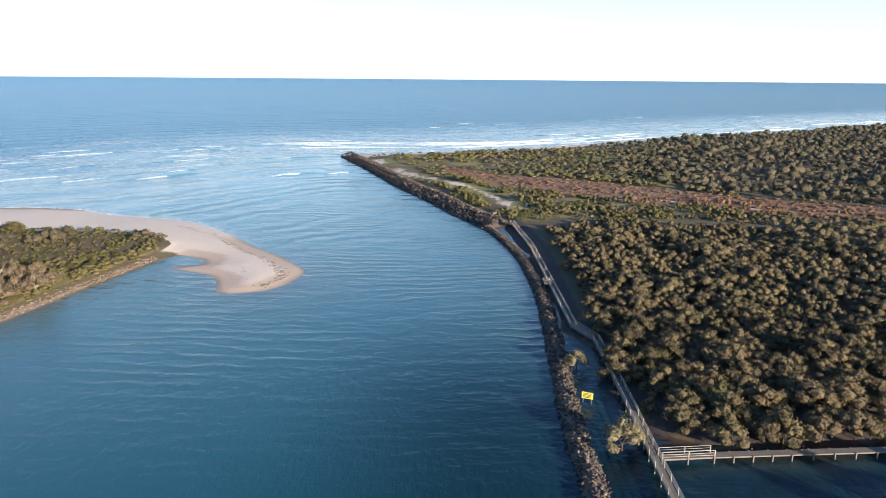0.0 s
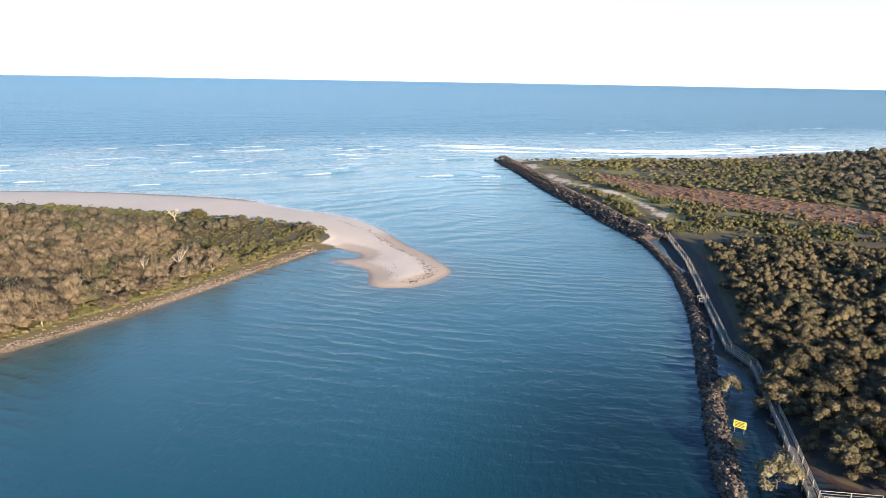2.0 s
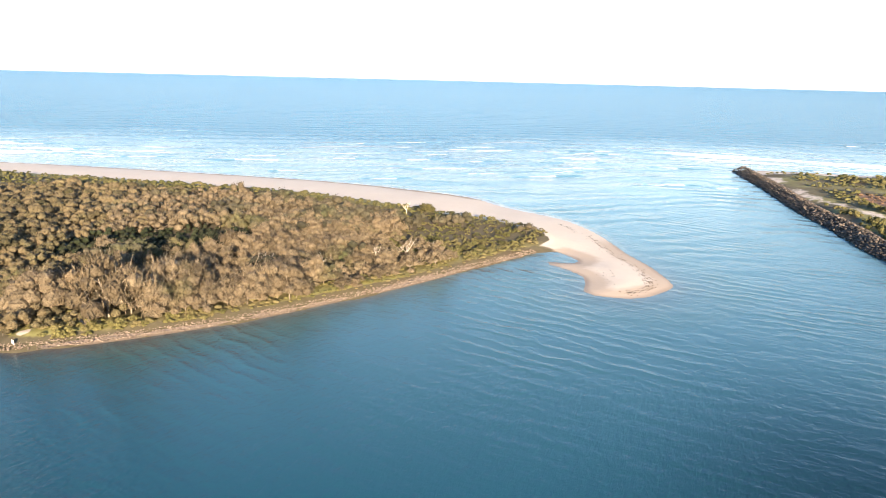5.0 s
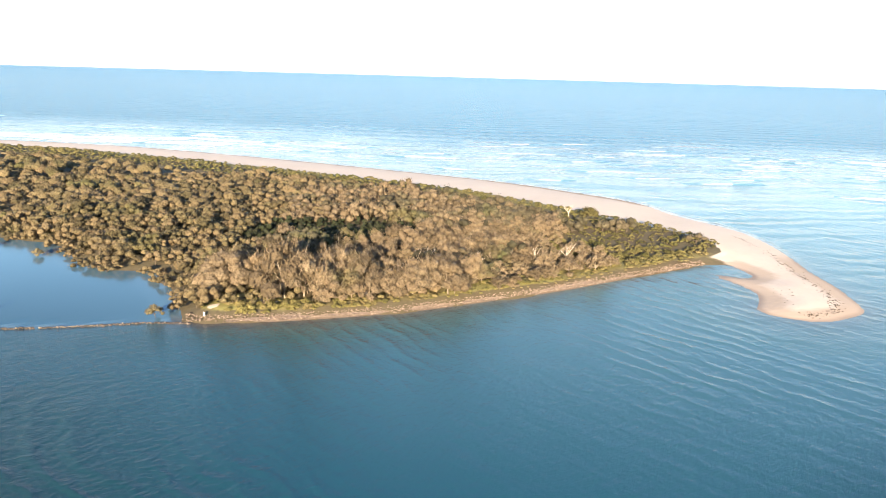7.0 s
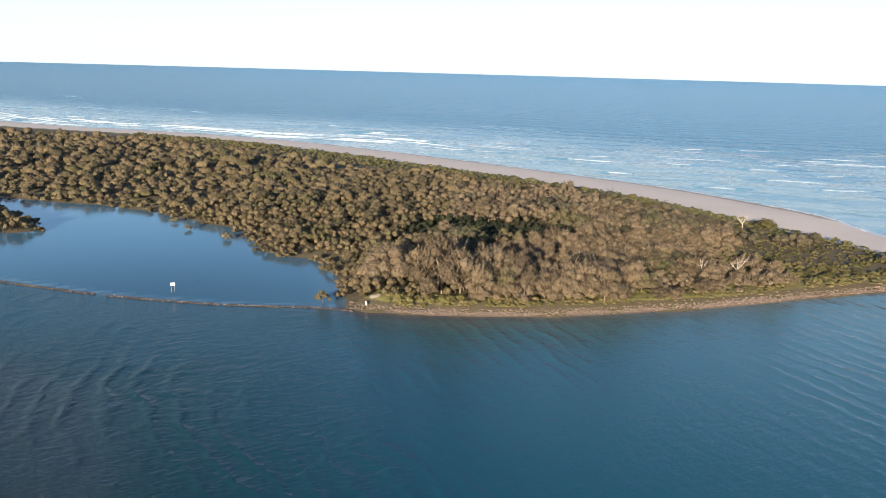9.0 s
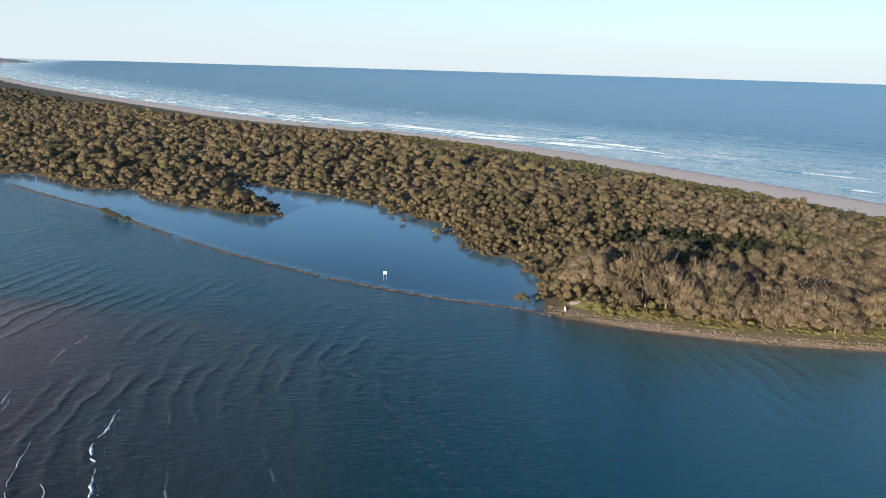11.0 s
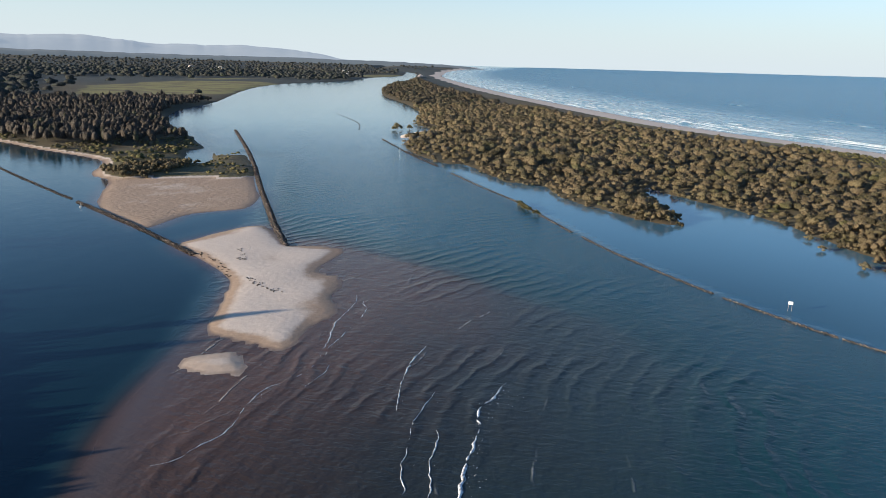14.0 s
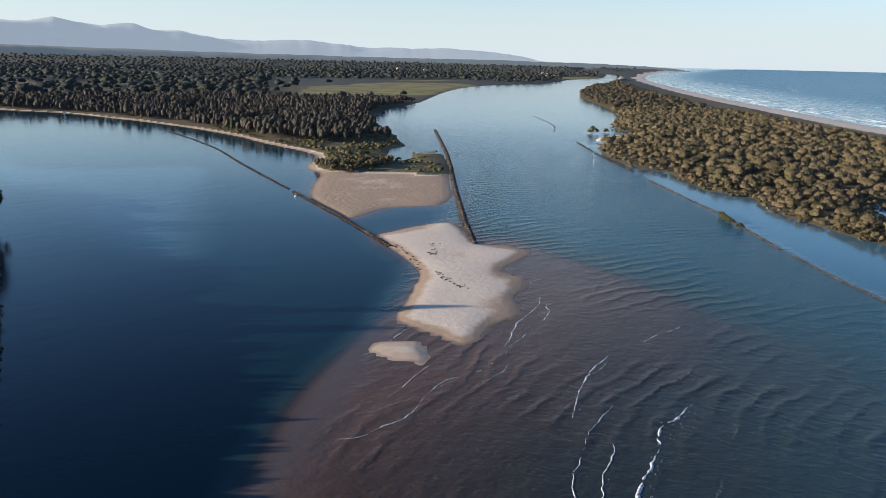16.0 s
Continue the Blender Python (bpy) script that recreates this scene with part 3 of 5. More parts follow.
    grass = np.maximum.reduce([
        step(bank, 14, 8) * (dN > 0) * step(land, 2.5, 5),
        0.42 * (dW > 0) * step(q[:, 0] * 0.4 + q[:, 1], -420, -390) * step(r, 900, 600),
        (dN > 0) * step(ocean, -62, -48) * step(ocean, -18, -24) * (r < 700),
        (dW > 0) * step(np.hypot((0.92 * (q[:, 0] + 950) + 0.40 * (q[:, 1] + 800)) / 360, (0.92 * (q[:, 1] + 800) - 0.40 * (q[:, 0] + 950)) / 135) + 0.12 * lattice(q, 60, 21), 1.0, 0.85),
        0.62 * (dS > 1) * step(q[:, 1], 222, 250) * step(q[:, 0] - 0.2 * (q[:, 1] - 300), 150, 80) * step(lattice(q, 12, 22), -1.0, 0.1),
        (dW > 0) * step(lattice(q, 260, 9), 0.3, 0.5) * step(r, 1100, 1500) * step(r, 2900, 2400)])
    cover = {"sand": np.clip(np.maximum.reduce([dry, track, dune, scars]), 0, 1), "grass": grass, "heath": step(signed(q, HEATH), -4, 3) * 1.0,
             "tidal": np.maximum.reduce([step(dB, -6, -2), 0.6 * step(dP, -3, 0), 0.6 * step(spit, 20, 8), west_sand, step(ocean, -9, -4)]), "ripple": west_sand * step(dW, 0.5, 4),
             "gravel": gravel, "eucalypt": (1 - np.clip(grass, 0, 1)) * step(r, 1000, 1500) * step(lattice(q, 150, 19), 0.6, 0.3), "land": edge, "ocean": ocean, "shoal": step(shoal, -6, 6), "arcs": step(shoal, -48, 2) * step((q[:, 0] + 104) * 0.47 - (q[:, 1] + 87) * 0.88, 6, -6), "dN": dN, "dS": dS, "dW": dW, "bank": bank, "calm": calm, "flatz": flat}
    return z, cover


def polar(columns, rows_r):
    a = np.radians(columns)
    rr, aa = np.meshgrid(rows_r, a, indexing="ij")
    return np.stack([-np.sin(aa).ravel() * rr.ravel(), np.cos(aa).ravel() * rr.ravel()], 1)


def sheet(columns, rows_r):
    nr, nc = len(rows_r), len(columns)
    i, j = np.meshgrid(np.arange(nr - 1), np.arange(nc), indexing="ij")
    i, j = i.ravel(), j.ravel()
    k = (j + 1) % nc
    return np.stack([i * nc + j, i * nc + k, (i + 1) * nc + k, (i + 1) * nc + j], 1)[:, ::-1]


def along(q):
    """Metres run along the line of the surf at the nearest place on it."""
    run = np.concatenate([[0], np.cumsum(np.linalg.norm(np.diff(WAVE_LINE, axis=0), axis=1))])
    marks = np.arange(0, run[-1], 8.0)
    line = np.column_stack([np.interp(marks, run, WAVE_LINE[:, k]) for k in (0, 1)]).astype(np.float32)
    out = np.zeros(len(q))
    for i in range(0, len(q), 4000):
        p = q[i:i + 4000].astype(np.float32)
        far = (p[:, :1] - line[:, 0]) ** 2 + (p[:, 1:] - line[:, 1]) ** 2
        out[i:i + 4000] = marks[far.argmin(1)]
    return out


def ground_and_water():
    cols = np.concatenate([np.arange(-38, 163, 0.48), np.arange(163, 322, 3.0)])
    rad = np.concatenate([[0.5, 30], np.geomspace(58, 4870, 275)])
    q = polar(cols, rad)
    z, cover = lay(q)
    faces = sheet(cols, rad)
    me = mesh_of("ground", np.column_stack([q, z]), faces.ravel(), np.full(len(faces), 4), [GROUND], None,
                 {k: cover[k] for k in ("sand", "grass", "heath", "tidal", "ripple", "gravel", "eucalypt")}, False)
    thing("ground", "pale sand, grass and scrub ground round the river mouth", "ground", kind="structure", mesh=me)
    cols = np.concatenate([np.arange(-38, 163, 0.6), np.arange(163, 322, 3.0)])
    rad = np.concatenate([[0.5, 30], np.geomspace(58, 4870, 215)])
    q = polar(cols, rad)
    z, cover = lay(q)
    r = np.hypot(q[:, 0], q[:, 1])
    rise = far_rise(r)
    mouth = np.hypot(q[:, 0] + 60, q[:, 1] - 330)
    ring = np.hypot(q[:, 0] + 100, q[:, 1] - 75)
    bend = step(q[:, 1], 50, -10)
    run = ring * bend + (np.hypot(q[:, 0] + 45, q[:, 1] - 400) - 320) * (1 - bend)
    wave = np.where(inside(q, WAVES), 1, -1) * distance(q, WAVE_LINE)
    faces = sheet(cols, rad)
    harbour = step((q[:, 0] + 104) * 0.47 - (q[:, 1] + 87) * 0.88, -6, 8) * step(q[:, 1], 20, -30) * step(q[:, 0], -330, -290)
    harbour_tint = harbour * (1 - 0.6 * step(signed(q, RIVER_BAR), -1, 5 + 16 * step(q[:, 1], -300, -200))) * (1 - 0.35 * step(q[:, 1], -150, -330))
    # dark water by harbour, wall and pool: stain plus painted tree shade
    tannin_shade = np.maximum(harbour_tint, 0.85 * step(distance(q, RIVER_WALL), 48, 8) * (cover["dS"] < 60) * step(q[:, 1], 150, 90))
    tannin_shade = np.maximum(tannin_shade, step(q[:, 0], 15, 20) * step(q[:, 1], 150, 132))
    tannin_shade = np.maximum(tannin_shade, 0.72 * step(q[:, 1] + 0.4 * (q[:, 0] + 100), 85, -15) * step(r, 240, 90))
    river = step(mouth, 40, 90) * step(r, 520, 250) * (1 - cover["calm"]) * (1 - harbour) * (0.46 + 0.56 * cover["arcs"]) * (1 - 0.7 * tannin_shade * (1 - cover["arcs"]))
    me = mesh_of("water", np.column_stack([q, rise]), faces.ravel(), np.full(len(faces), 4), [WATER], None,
                 {"depth": rise - z, "offshore": cover["ocean"], "run": run, "shoal": cover["shoal"], "calm": np.maximum.reduce([cover["calm"], 0.9 * step(r, 200, 650) * (cover["ocean"] < 0), 0.93 * harbour]), "wave": wave, "wavy": river, "tannin_shade": tannin_shade, "along": along(q)}, False)
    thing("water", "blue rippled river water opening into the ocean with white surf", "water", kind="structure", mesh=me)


ground_and_water()


def skyline(name, label, yaws, tall, rings, mat, low=0.0):
    """A far range: its outline in degrees over the level of the eye, in rings of (share of the height, metres away)."""
    q = np.column_stack([yaws, 0 * yaws])
    verts, a = [], np.radians(yaws)
    for f, r in rings:
        rough = 1 + (0.16 * lattice(q + r, 1.7, 33) if 0.3 < f < 0.9 else 0)
        h = EYE + r * np.tan(np.radians(tall * f * rough + low if f > 0 else np.full(len(yaws), -0.9)))
        verts.append(np.column_stack([-np.sin(a) * r, np.cos(a) * r, h]))
    n = len(yaws)
    faces = np.array([(i * n + j, i * n + j + 1, (i + 1) * n + j + 1, (i + 1) * n + j) for i in range(len(rings) - 1) for j in range(n - 1)])[:, ::-1]
    me = mesh_of(name, np.concatenate(verts), faces.ravel(), np.full(len(faces), 4), [mat], None, None, False)
    thing(name, label, "mountains", kind="structure", mesh=me)


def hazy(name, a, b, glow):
    """Far woods, with the haze of the sea air put in as a faint emission."""
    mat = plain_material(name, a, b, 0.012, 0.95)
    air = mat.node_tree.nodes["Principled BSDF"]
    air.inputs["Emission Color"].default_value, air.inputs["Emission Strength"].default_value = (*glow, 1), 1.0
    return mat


def mountains():
    yaws = np.linspace(117.5, 200, 420)
    tall = np.interp(yaws, [115, 118, 120.2, 122, 124.3, 126.1, 129.2, 132.8, 134.6, 137.2, 140.6, 143.5, 146.3, 148.2, 149.5, 151.6, 153.3, 154.5, 156.3, 157.7, 170, 200],
                     [-0.3, 0.05, 0.36, 0.63, 0.76, 0.93, 0.82, 0.83, 1.0, 1.27, 1.10, 1.2, 1.70, 1.72, 2.10, 1.90, 2.06, 2.35, 2.01, 2.05, 2.0, 2.0])
    q = np.column_stack([yaws, 0 * yaws])
    tall = tall + 0.05 * lattice(q, 1.1, 32) + 0.025 * lattice(q, 0.35, 34)
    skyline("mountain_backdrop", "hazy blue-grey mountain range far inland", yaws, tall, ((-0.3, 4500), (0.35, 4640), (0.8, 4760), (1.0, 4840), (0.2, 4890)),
            hazy("haze_glow_forest", (0.10, 0.11, 0.12), (0.16, 0.17, 0.18), (0.165, 0.190, 0.225)))
    yaws = np.linspace(106.5, 200, 420)
    tall = np.interp(yaws, [106.5, 108, 112, 121, 130, 139, 149, 158, 200], [-0.5, -0.32, -0.08, 0.04, 0.08, 0.15, 0.27, 0.37, 0.5])
    q = np.column_stack([yaws, 0 * yaws])
    tall = tall + 0.035 * lattice(q, 2.2, 35) + 0.02 * lattice(q, 0.5, 36)
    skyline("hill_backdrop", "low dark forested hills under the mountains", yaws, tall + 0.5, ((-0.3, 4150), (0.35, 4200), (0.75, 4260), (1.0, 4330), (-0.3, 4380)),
            hazy("haze_glow_hills", (0.045, 0.052, 0.055), (0.085, 0.092, 0.095), (0.050, 0.062, 0.074)), low=-0.5)


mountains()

# ---------------------------------------------------------------- plants
ICO_V = np.array([(0, 0, 1)] + [(0.894 * math.cos(a), 0.894 * math.sin(a), 0.447) for a in np.arange(5) * 2 * math.pi / 5]
                 + [(0.894 * math.cos(a), 0.894 * math.sin(a), -0.447) for a in (np.arange(5) + 0.5) * 2 * math.pi / 5] + [(0, 0, -1)])
ICO_F = np.array([(0, 1 + i, 1 + (i + 1) % 5) for i in range(5)] + [(1 + i, 6 + i, 1 + (i + 1) % 5) for i in range(5)]
                 + [(1 + (i + 1) % 5, 6 + i, 6 + (i + 1) % 5) for i in range(5)] + [(11, 6 + (i + 1) % 5, 6 + i) for i in range(5)])


def limb(a, b, ra, rb, sides=5):
    """A tapered round piece from a to b."""
    a, b = np.array(a, float), np.array(b, float)
    d = (b - a) / np.linalg.norm(b - a)
    u = np.cross(d, (0.3, 0.9, 0.1))
    u /= np.linalg.norm(u)
    w = np.cross(d, u)
    t = np.arange(sides) * 2 * math.pi / sides
    ring = np.cos(t)[:, None] * u + np.sin(t)[:, None] * w
    k = np.arange(sides)
    return np.concatenate([a + ring * ra, b + ring * rb]), np.column_stack([k, (k + 1) % sides, sides + (k + 1) % sides, sides + k])


def finer(verts, faces):
    """The same ball with each face cut in four."""
    verts, cuts, out = [tuple(v) for v in verts], {}, []

    def middle(i, j):
        key = (min(i, j), max(i, j))
        if key not in cuts:
            m = np.array(verts[i]) + np.array(verts[j])
            cuts[key] = len(verts)
            verts.append(tuple(m / np.linalg.norm(m)))
        return cuts[key]

    for i, j, k in faces:
        p, q, r = middle(i, j), middle(j, k), middle(k, i)
        out += [(i, p, r), (p, j, q), (r, q, k), (p, q, r)]
    return np.array(verts), np.array(out)


BALL_V, BALL_F = finer(ICO_V, ICO_F)


def leaves(g, centre, radius, count, size, squash=0.8, droop=0.0, narrow=1.0):
    """Small leaf clusters, four-cornered, lying round a lump of the crown."""
    d = g.normal(size=(count, 3))
    d[:, 2] = np.abs(d[:, 2]) * 1.15 - 0.45
    d /= np.linalg.norm(d, axis=1)[:, None]
    c = centre + d * radius * g.uniform(0.80, 1.14, (count, 1)) * np.array([1, 1, squash])
    nrm = d + g.normal(scale=0.42, size=(count, 3))
    nrm[:, 2] += 0.15
    nrm /= np.linalg.norm(nrm, axis=1)[:, None]
    u = np.cross(nrm, g.normal(size=(count, 3)))
    u /= np.linalg.norm(u, axis=1)[:, None]
    w = np.cross(nrm, u)
    if droop:
        u[:, 2] += droop * np.sign(u[:, 2] + 1e-6)
    s = size * g.uniform(0.6, 1.35, (count, 1))
    e = s * g.uniform(0.55, 0.95, (count, 1)) * narrow
    v = np.stack([c - u * s, c - w * e, c + u * s * 0.9, c + w * e], 1).reshape(-1, 3)
    return v, np.arange(count * 4).reshape(-1, 4)


def plant(seed, tall, wide, lumps, count, size, core=True, kind="mangrove"):
    """The wood and the crown of one plant as lists of (verts, faces)."""
    g = np.random.default_rng(seed)
    wood, crown = [], []
    oak = kind == "oak"
    base = 0.22 * tall if kind not in ("scrub", "bankgrass", "hollow") else 0.1 * tall
    lean = g.uniform(-0.10, 0.10, 2) * tall
    fork = np.array([lean[0] * 0.4, lean[1] * 0.4, base])
    wood.append(limb((0, 0, -0.4), fork, (0.022 if oak else 0.035) * tall, (0.016 if oak else 0.024) * tall))
    spots = []
    for i in range(lumps):
        a = i * 2.4 + g.uniform(-0.5, 0.5)
        rad = wide * 0.95 * math.sqrt((i + 0.3) / lumps) * g.uniform(0.8, 1.1)
        h = tall * (0.97 - (0.74 if oak else 0.60) * (rad / wide) ** 2) * g.uniform(0.82, 1.08)
        size_l = wide * g.uniform(0.30, 0.46) * (1.3 if lumps < 7 else 1.0)
        c = np.array([rad * math.cos(a) + lean[0], rad * math.sin(a) + lean[1], h - size_l * 0.45])
        spots.append(c)
        crown.append(leaves(g, c, size_l, count, size * (1.5 if oak else 1.0), 0.82, 0.7 if oak else 0.0, 0.42 if oak else 1.0))
        if core:
            v = ICO_V * size_l * 0.80 * g.uniform(0.82, 1.12, (12, 1)) * np.array([1, 1, 0.8]) + c
            crown.append((v, ICO_F))
    for c in spots[:: max(1, lumps // 6)]:
        wood.append(limb(fork, c, 0.016 * tall, 0.006 * tall, 4))
        if oak:
            for _ in range(3):
                wood.append(limb(c * 0.8 + fork * 0.2, c + g.normal(scale=0.22 * wide, size=3) + np.array([0, 0, 0.10 * tall]), 0.007 * tall, 0.003 * tall, 3))
    return wood, crown


def dome(seed, tall, wide, lobes, count, size):
    """The lobed crown of a far tree: one knobbly dome with leaf clusters standing off it."""
    g = np.random.default_rng(seed)
    d = g.normal(size=(lobes, 3))
    d[:, 2] = np.abs(d[:, 2]) * 0.9
    d /= np.linalg.norm(d, axis=1)[:, None]
    near = np.arccos(np.clip(BALL_V @ d.T, -1, 1))
    r = (0.56 + (0.46 * g.uniform(0.6, 1.15, lobes) * np.exp(-(near / 0.36) ** 2)).max(1)) * g.uniform(0.84, 1.12, len(BALL_V))
    v = BALL_V * r[:, None] * np.array([wide, wide, tall * 0.54]) + np.array([0, 0, tall * 0.46])
    keep = BALL_V[BALL_F].mean(1)[:, 2] > -0.3
    crown = [(v, BALL_F[keep])]
    for c, reach in zip(d, g.uniform(0.6, 0.9, lobes)):
        crown.append(leaves(g, c * reach * np.array([wide, wide, tall * 0.50]) + np.array([0, 0, tall * 0.46]), wide * 0.36, max(1, count // lobes), size, 0.7))
    return [], crown


def as_mesh(name, bits, mat):
    h = Heap()
    for v, f in bits:
        h.put(v, f)
    return h.mesh(name, [mat])


def stamp(heap, kit, x, y, z, turn, size, tint, tall=1.0):
    wood, crown = kit
    c, s = math.cos(turn) * size, math.sin(turn) * size
    m = np.array([(c, s, 0), (-s, c, 0), (0, 0, size * tall)])
    for group, mat in ((wood, 1), (crown, 0)):
        for v, f in group:
            heap.put(v @ m + (x, y, z), f, mat, tint)


def merged(kit):
    """The same plant with its pieces run together, for quick stamping."""
    out = []
    for bits in kit:
        made = []
        for k in (3, 4):
            vs, fs, n = [], [], 0
            for v, f in bits:
                if f.shape[1] == k:
                    vs.append(v)
                    fs.append(f + n)
                    n += len(v)
            if vs:
                made.append((np.concatenate(vs), np.concatenate(fs)))
        out.append(made)
    return out


KINDS = {
    "mangrove": (MANGROVE, BARK, 4.3, 3.0),
    "oak": (OAK, PALE_BARK, 5.0, 3.1),
    "dune": (DUNE_OAK, BARK, 4.6, 3.3),
    "scrub": (SCRUB, BARK, 1.7, 1.5),
    "bankgrass": (BANK_GRASS, BARK, 1.0, 1.1),
    "hollow": (HOLLOW, BARK, 2.6, 2.0),
    "gum": (GUM, BARK, 9.5, 3.0),
    "coast": (COAST, BARK, 6.0, 4.6),
    "fargum": (FAR_GUM, BARK, 9.0, 7.5),
    "heath": (HEATHER, BARK, 0.8, 1.3),
}
NEAR, MID, FAR = {}, {}, {}
for k, (leafy, woody, tall, wide) in KINDS.items():
    low = k in ("scrub", "bankgrass", "hollow", "heath")
    NEAR[k] = [merged(plant(100 + i, tall, wide, 6 if low else 10, 34 if low else 54, 0.036 * wide + 0.05, True, k)) for i in range(5)]
    MID[k] = [merged(plant(200 + i, tall, wide, 3 if low else 5, 12 if low else 17, 0.058 * wide + 0.05, True, k)) for i in range(5)]
    FAR[k] = [([], merged(dome(300 + i, tall, wide, 7, 7 if low or k == "fargum" else 21, 0.085 * wide))[1]) for i in range(4)]


def scatter(box, gap, seed, keep):
    """Loose places on a jittered lattice within a box (x0, y0, x1, y1), kept where keep(q) is above chance."""
    g = np.random.default_rng(seed)
    x, y = np.meshgrid(np.arange(box[0], box[2], gap), np.arange(box[1], box[3], gap))
    q = np.column_stack([x.ravel(), y.ravel()]) + g.uniform(-0.48, 0.48, (x.size, 2)) * gap
    return q[keep(q) > g.uniform(0, 1, len(q))]


def bearing(q):
    """Degrees to the left of +y."""
    return np.degrees(np.arctan2(-q[:, 0], q[:, 1])) % 360


def in_reach(q):
    b = bearing(q)
    return (b < 165) | (b > 318)


def grow(q, kind, seed, near, mid, label, group, size=(0.75, 1.25), things=0, clump=14, vary=1.0, edge=0.0, lower=None):
    """Plants of one kind at the places q; the nearest are things of their own, the rest one wood."""
    if not len(q):
        return
    g = np.random.default_rng(seed)
    q = q[np.argsort(np.hypot(q[:, 0], q[:, 1]))]
    z, cover = lay(q)
    r = np.hypot(q[:, 0], q[:, 1])
    leafy, woody, tall, wide = KINDS[kind]
    sizes = g.uniform(*size, len(q)) * (1 + vary * (0.22 * lattice(q, clump, seed) + 0.16 * lattice(q, 3.2 * clump, seed + 2)))
    if lower:          # lower growth towards some other cover
        sizes *= lower(q)
    if edge:          # lower trees towards the water
        sizes *= np.clip(0.62 + cover["land"] / edge, 0.62, 1)
    if kind == "oak":          # taller trees along the bank
        sizes *= 1 + 0.38 * step(cover["bank"], 30, 14) * step(q[:, 1], 150, 110)
    tints = (0.5 + 0.5 * lattice(q, 18, seed + 1)) * 0.6 + g.uniform(0, 0.4, len(q))
    heap = Heap()
    masters = {}
    names = {"mangrove": "mangrove_tree", "oak": "she_oak_tree", "dune": "dune_tree", "scrub": "dune_shrub", "gum": "paperbark_tree", "fargum": "eucalypt_tree", "heath": "heath_tuft", "bankgrass": "bank_shrub", "hollow": "hollow_shrub", "coast": "coastal_tree"}
    for i, (x, y) in enumerate(q):
        turn, s = g.uniform(0, 6.28), sizes[i]
        v = g.integers(0, 4)
        if i < things:
            at = Matrix.Translation((x, y, z[i] - 0.1)) @ Matrix.Rotation(turn, 4, "Z") @ Matrix.Diagonal((s, s, s * g.uniform(0.85, 1.15), 1))
            if v not in masters:
                ob = thing(names[kind], label, "shrub" if kind in ("scrub", "bankgrass", "hollow") else "tree", group)
                part("trunk", as_mesh("trunk", NEAR[kind][v][0], woody), ob)
                part("crown", as_mesh("crown", NEAR[kind][v][1], leafy), ob)
                ob.matrix_basis = at
                masters[v] = ob
            else:
                ob = copy_thing(masters[v], at)
                ob.matrix_basis = at
        else:
            kit = (NEAR if r[i] < near else MID if r[i] < mid else FAR)[kind][v]
            stamp(heap, kit, x, y, z[i] - 0.1, turn, s, tints[i], 1 + vary * g.uniform(-0.15, 0.15))
    if heap.n:
        thing(names[kind].split("_")[0] + "_wood", label.replace(" tree", " trees").replace("shrub", "shrubs") + ", growing close together", "trees", kind="stuff",
              mesh=heap.mesh("wood", [leafy, woody], False))


def clearing(q):
    """Above 1 outside the hollow in the wood on the north spit."""
    u, v = q[:, 0] + 170, q[:, 1] - 117
    return np.hypot((u * 0.45 + v * 0.89) / 27, (u * 0.89 - v * 0.45) / 17)


def keeper(fn):
    def keep(q):
        z, c = lay(q)
        return fn(q, c, np.hypot(q[:, 0], q[:, 1])) * in_reach(q)
    return keep


# south bank: mangroves behind the boardwalk, then heath, then dune woods
grow(scatter((24, 82, 260, 330), 3.15, 11, keeper(lambda q, c, r: (c["dS"] > 0.2) * (c["heath"] < 0.4) * (c["sand"] < 0.5) * (q[:, 0] > 26 + np.maximum(0, 3 - np.abs(q[:, 1] - 190) / 30))
     * np.where(q[:, 1] > 225, step(lattice(q, 16, 51), -0.2, 0.1) * 0.9, 0.93))), "mangrove", 21, 130, 240,
     "olive-green mangrove tree with a billowing crown", "mangroves behind the boardwalk", size=(0.5, 1.05), things=300, lower=lambda q: 1 - 0.45 * step(q[:, 1], 205, 245))
grow(scatter((-60, 240, 700, 1000), 6.6, 12, keeper(lambda q, c, r: (c["dS"] > 4) * (c["ocean"] < -26) * (c["heath"] < 0.3) * (c["sand"] < 0.5) * (q[:, 1] > 280 - 0.15 * q[:, 0] + 50 * (q[:, 0] < 60))
     * (q[:, 0] > 30 - 0.17 * (q[:, 1] - 300)) * step(lattice(q, 22, 52), -1.2, -0.7))), "dune", 22, 0, 300,
     "grey-green coastal tree on the dunes", "dune trees", size=(0.65, 1.2), lower=lambda q: 1 - 0.45 * step(q[:, 0] - 0.25 * (q[:, 1] - 300), 110, 20))
grow(scatter((-60, 225, 120, 480), 3.4, 13, keeper(lambda q, c, r: (c["dS"] > 2) * (c["sand"] < 0.6) * (c["ocean"] < -8) * (c["heath"] < 0.6) * step(distance(q, SANDY_TRACK), 4, 9)
     * (q[:, 1] > 240) * step(lattice(q, 9, 53), -0.5, 0.0) * step(distance(q, RIVER_WALL), 9, 13))), "scrub", 23, 0, 330,
     "low olive shrub on the sandy flat", "shrubs by the track", size=(0.7, 1.5))
grow(scatter((-30, 220, 260, 390), 3.2, 25, keeper(lambda q, c, r: (c["heath"] > 0.5) * 0.8)), "heath", 35, 0, 300,
     "low reddish heath tuft", "heath", size=(0.6, 1.4))
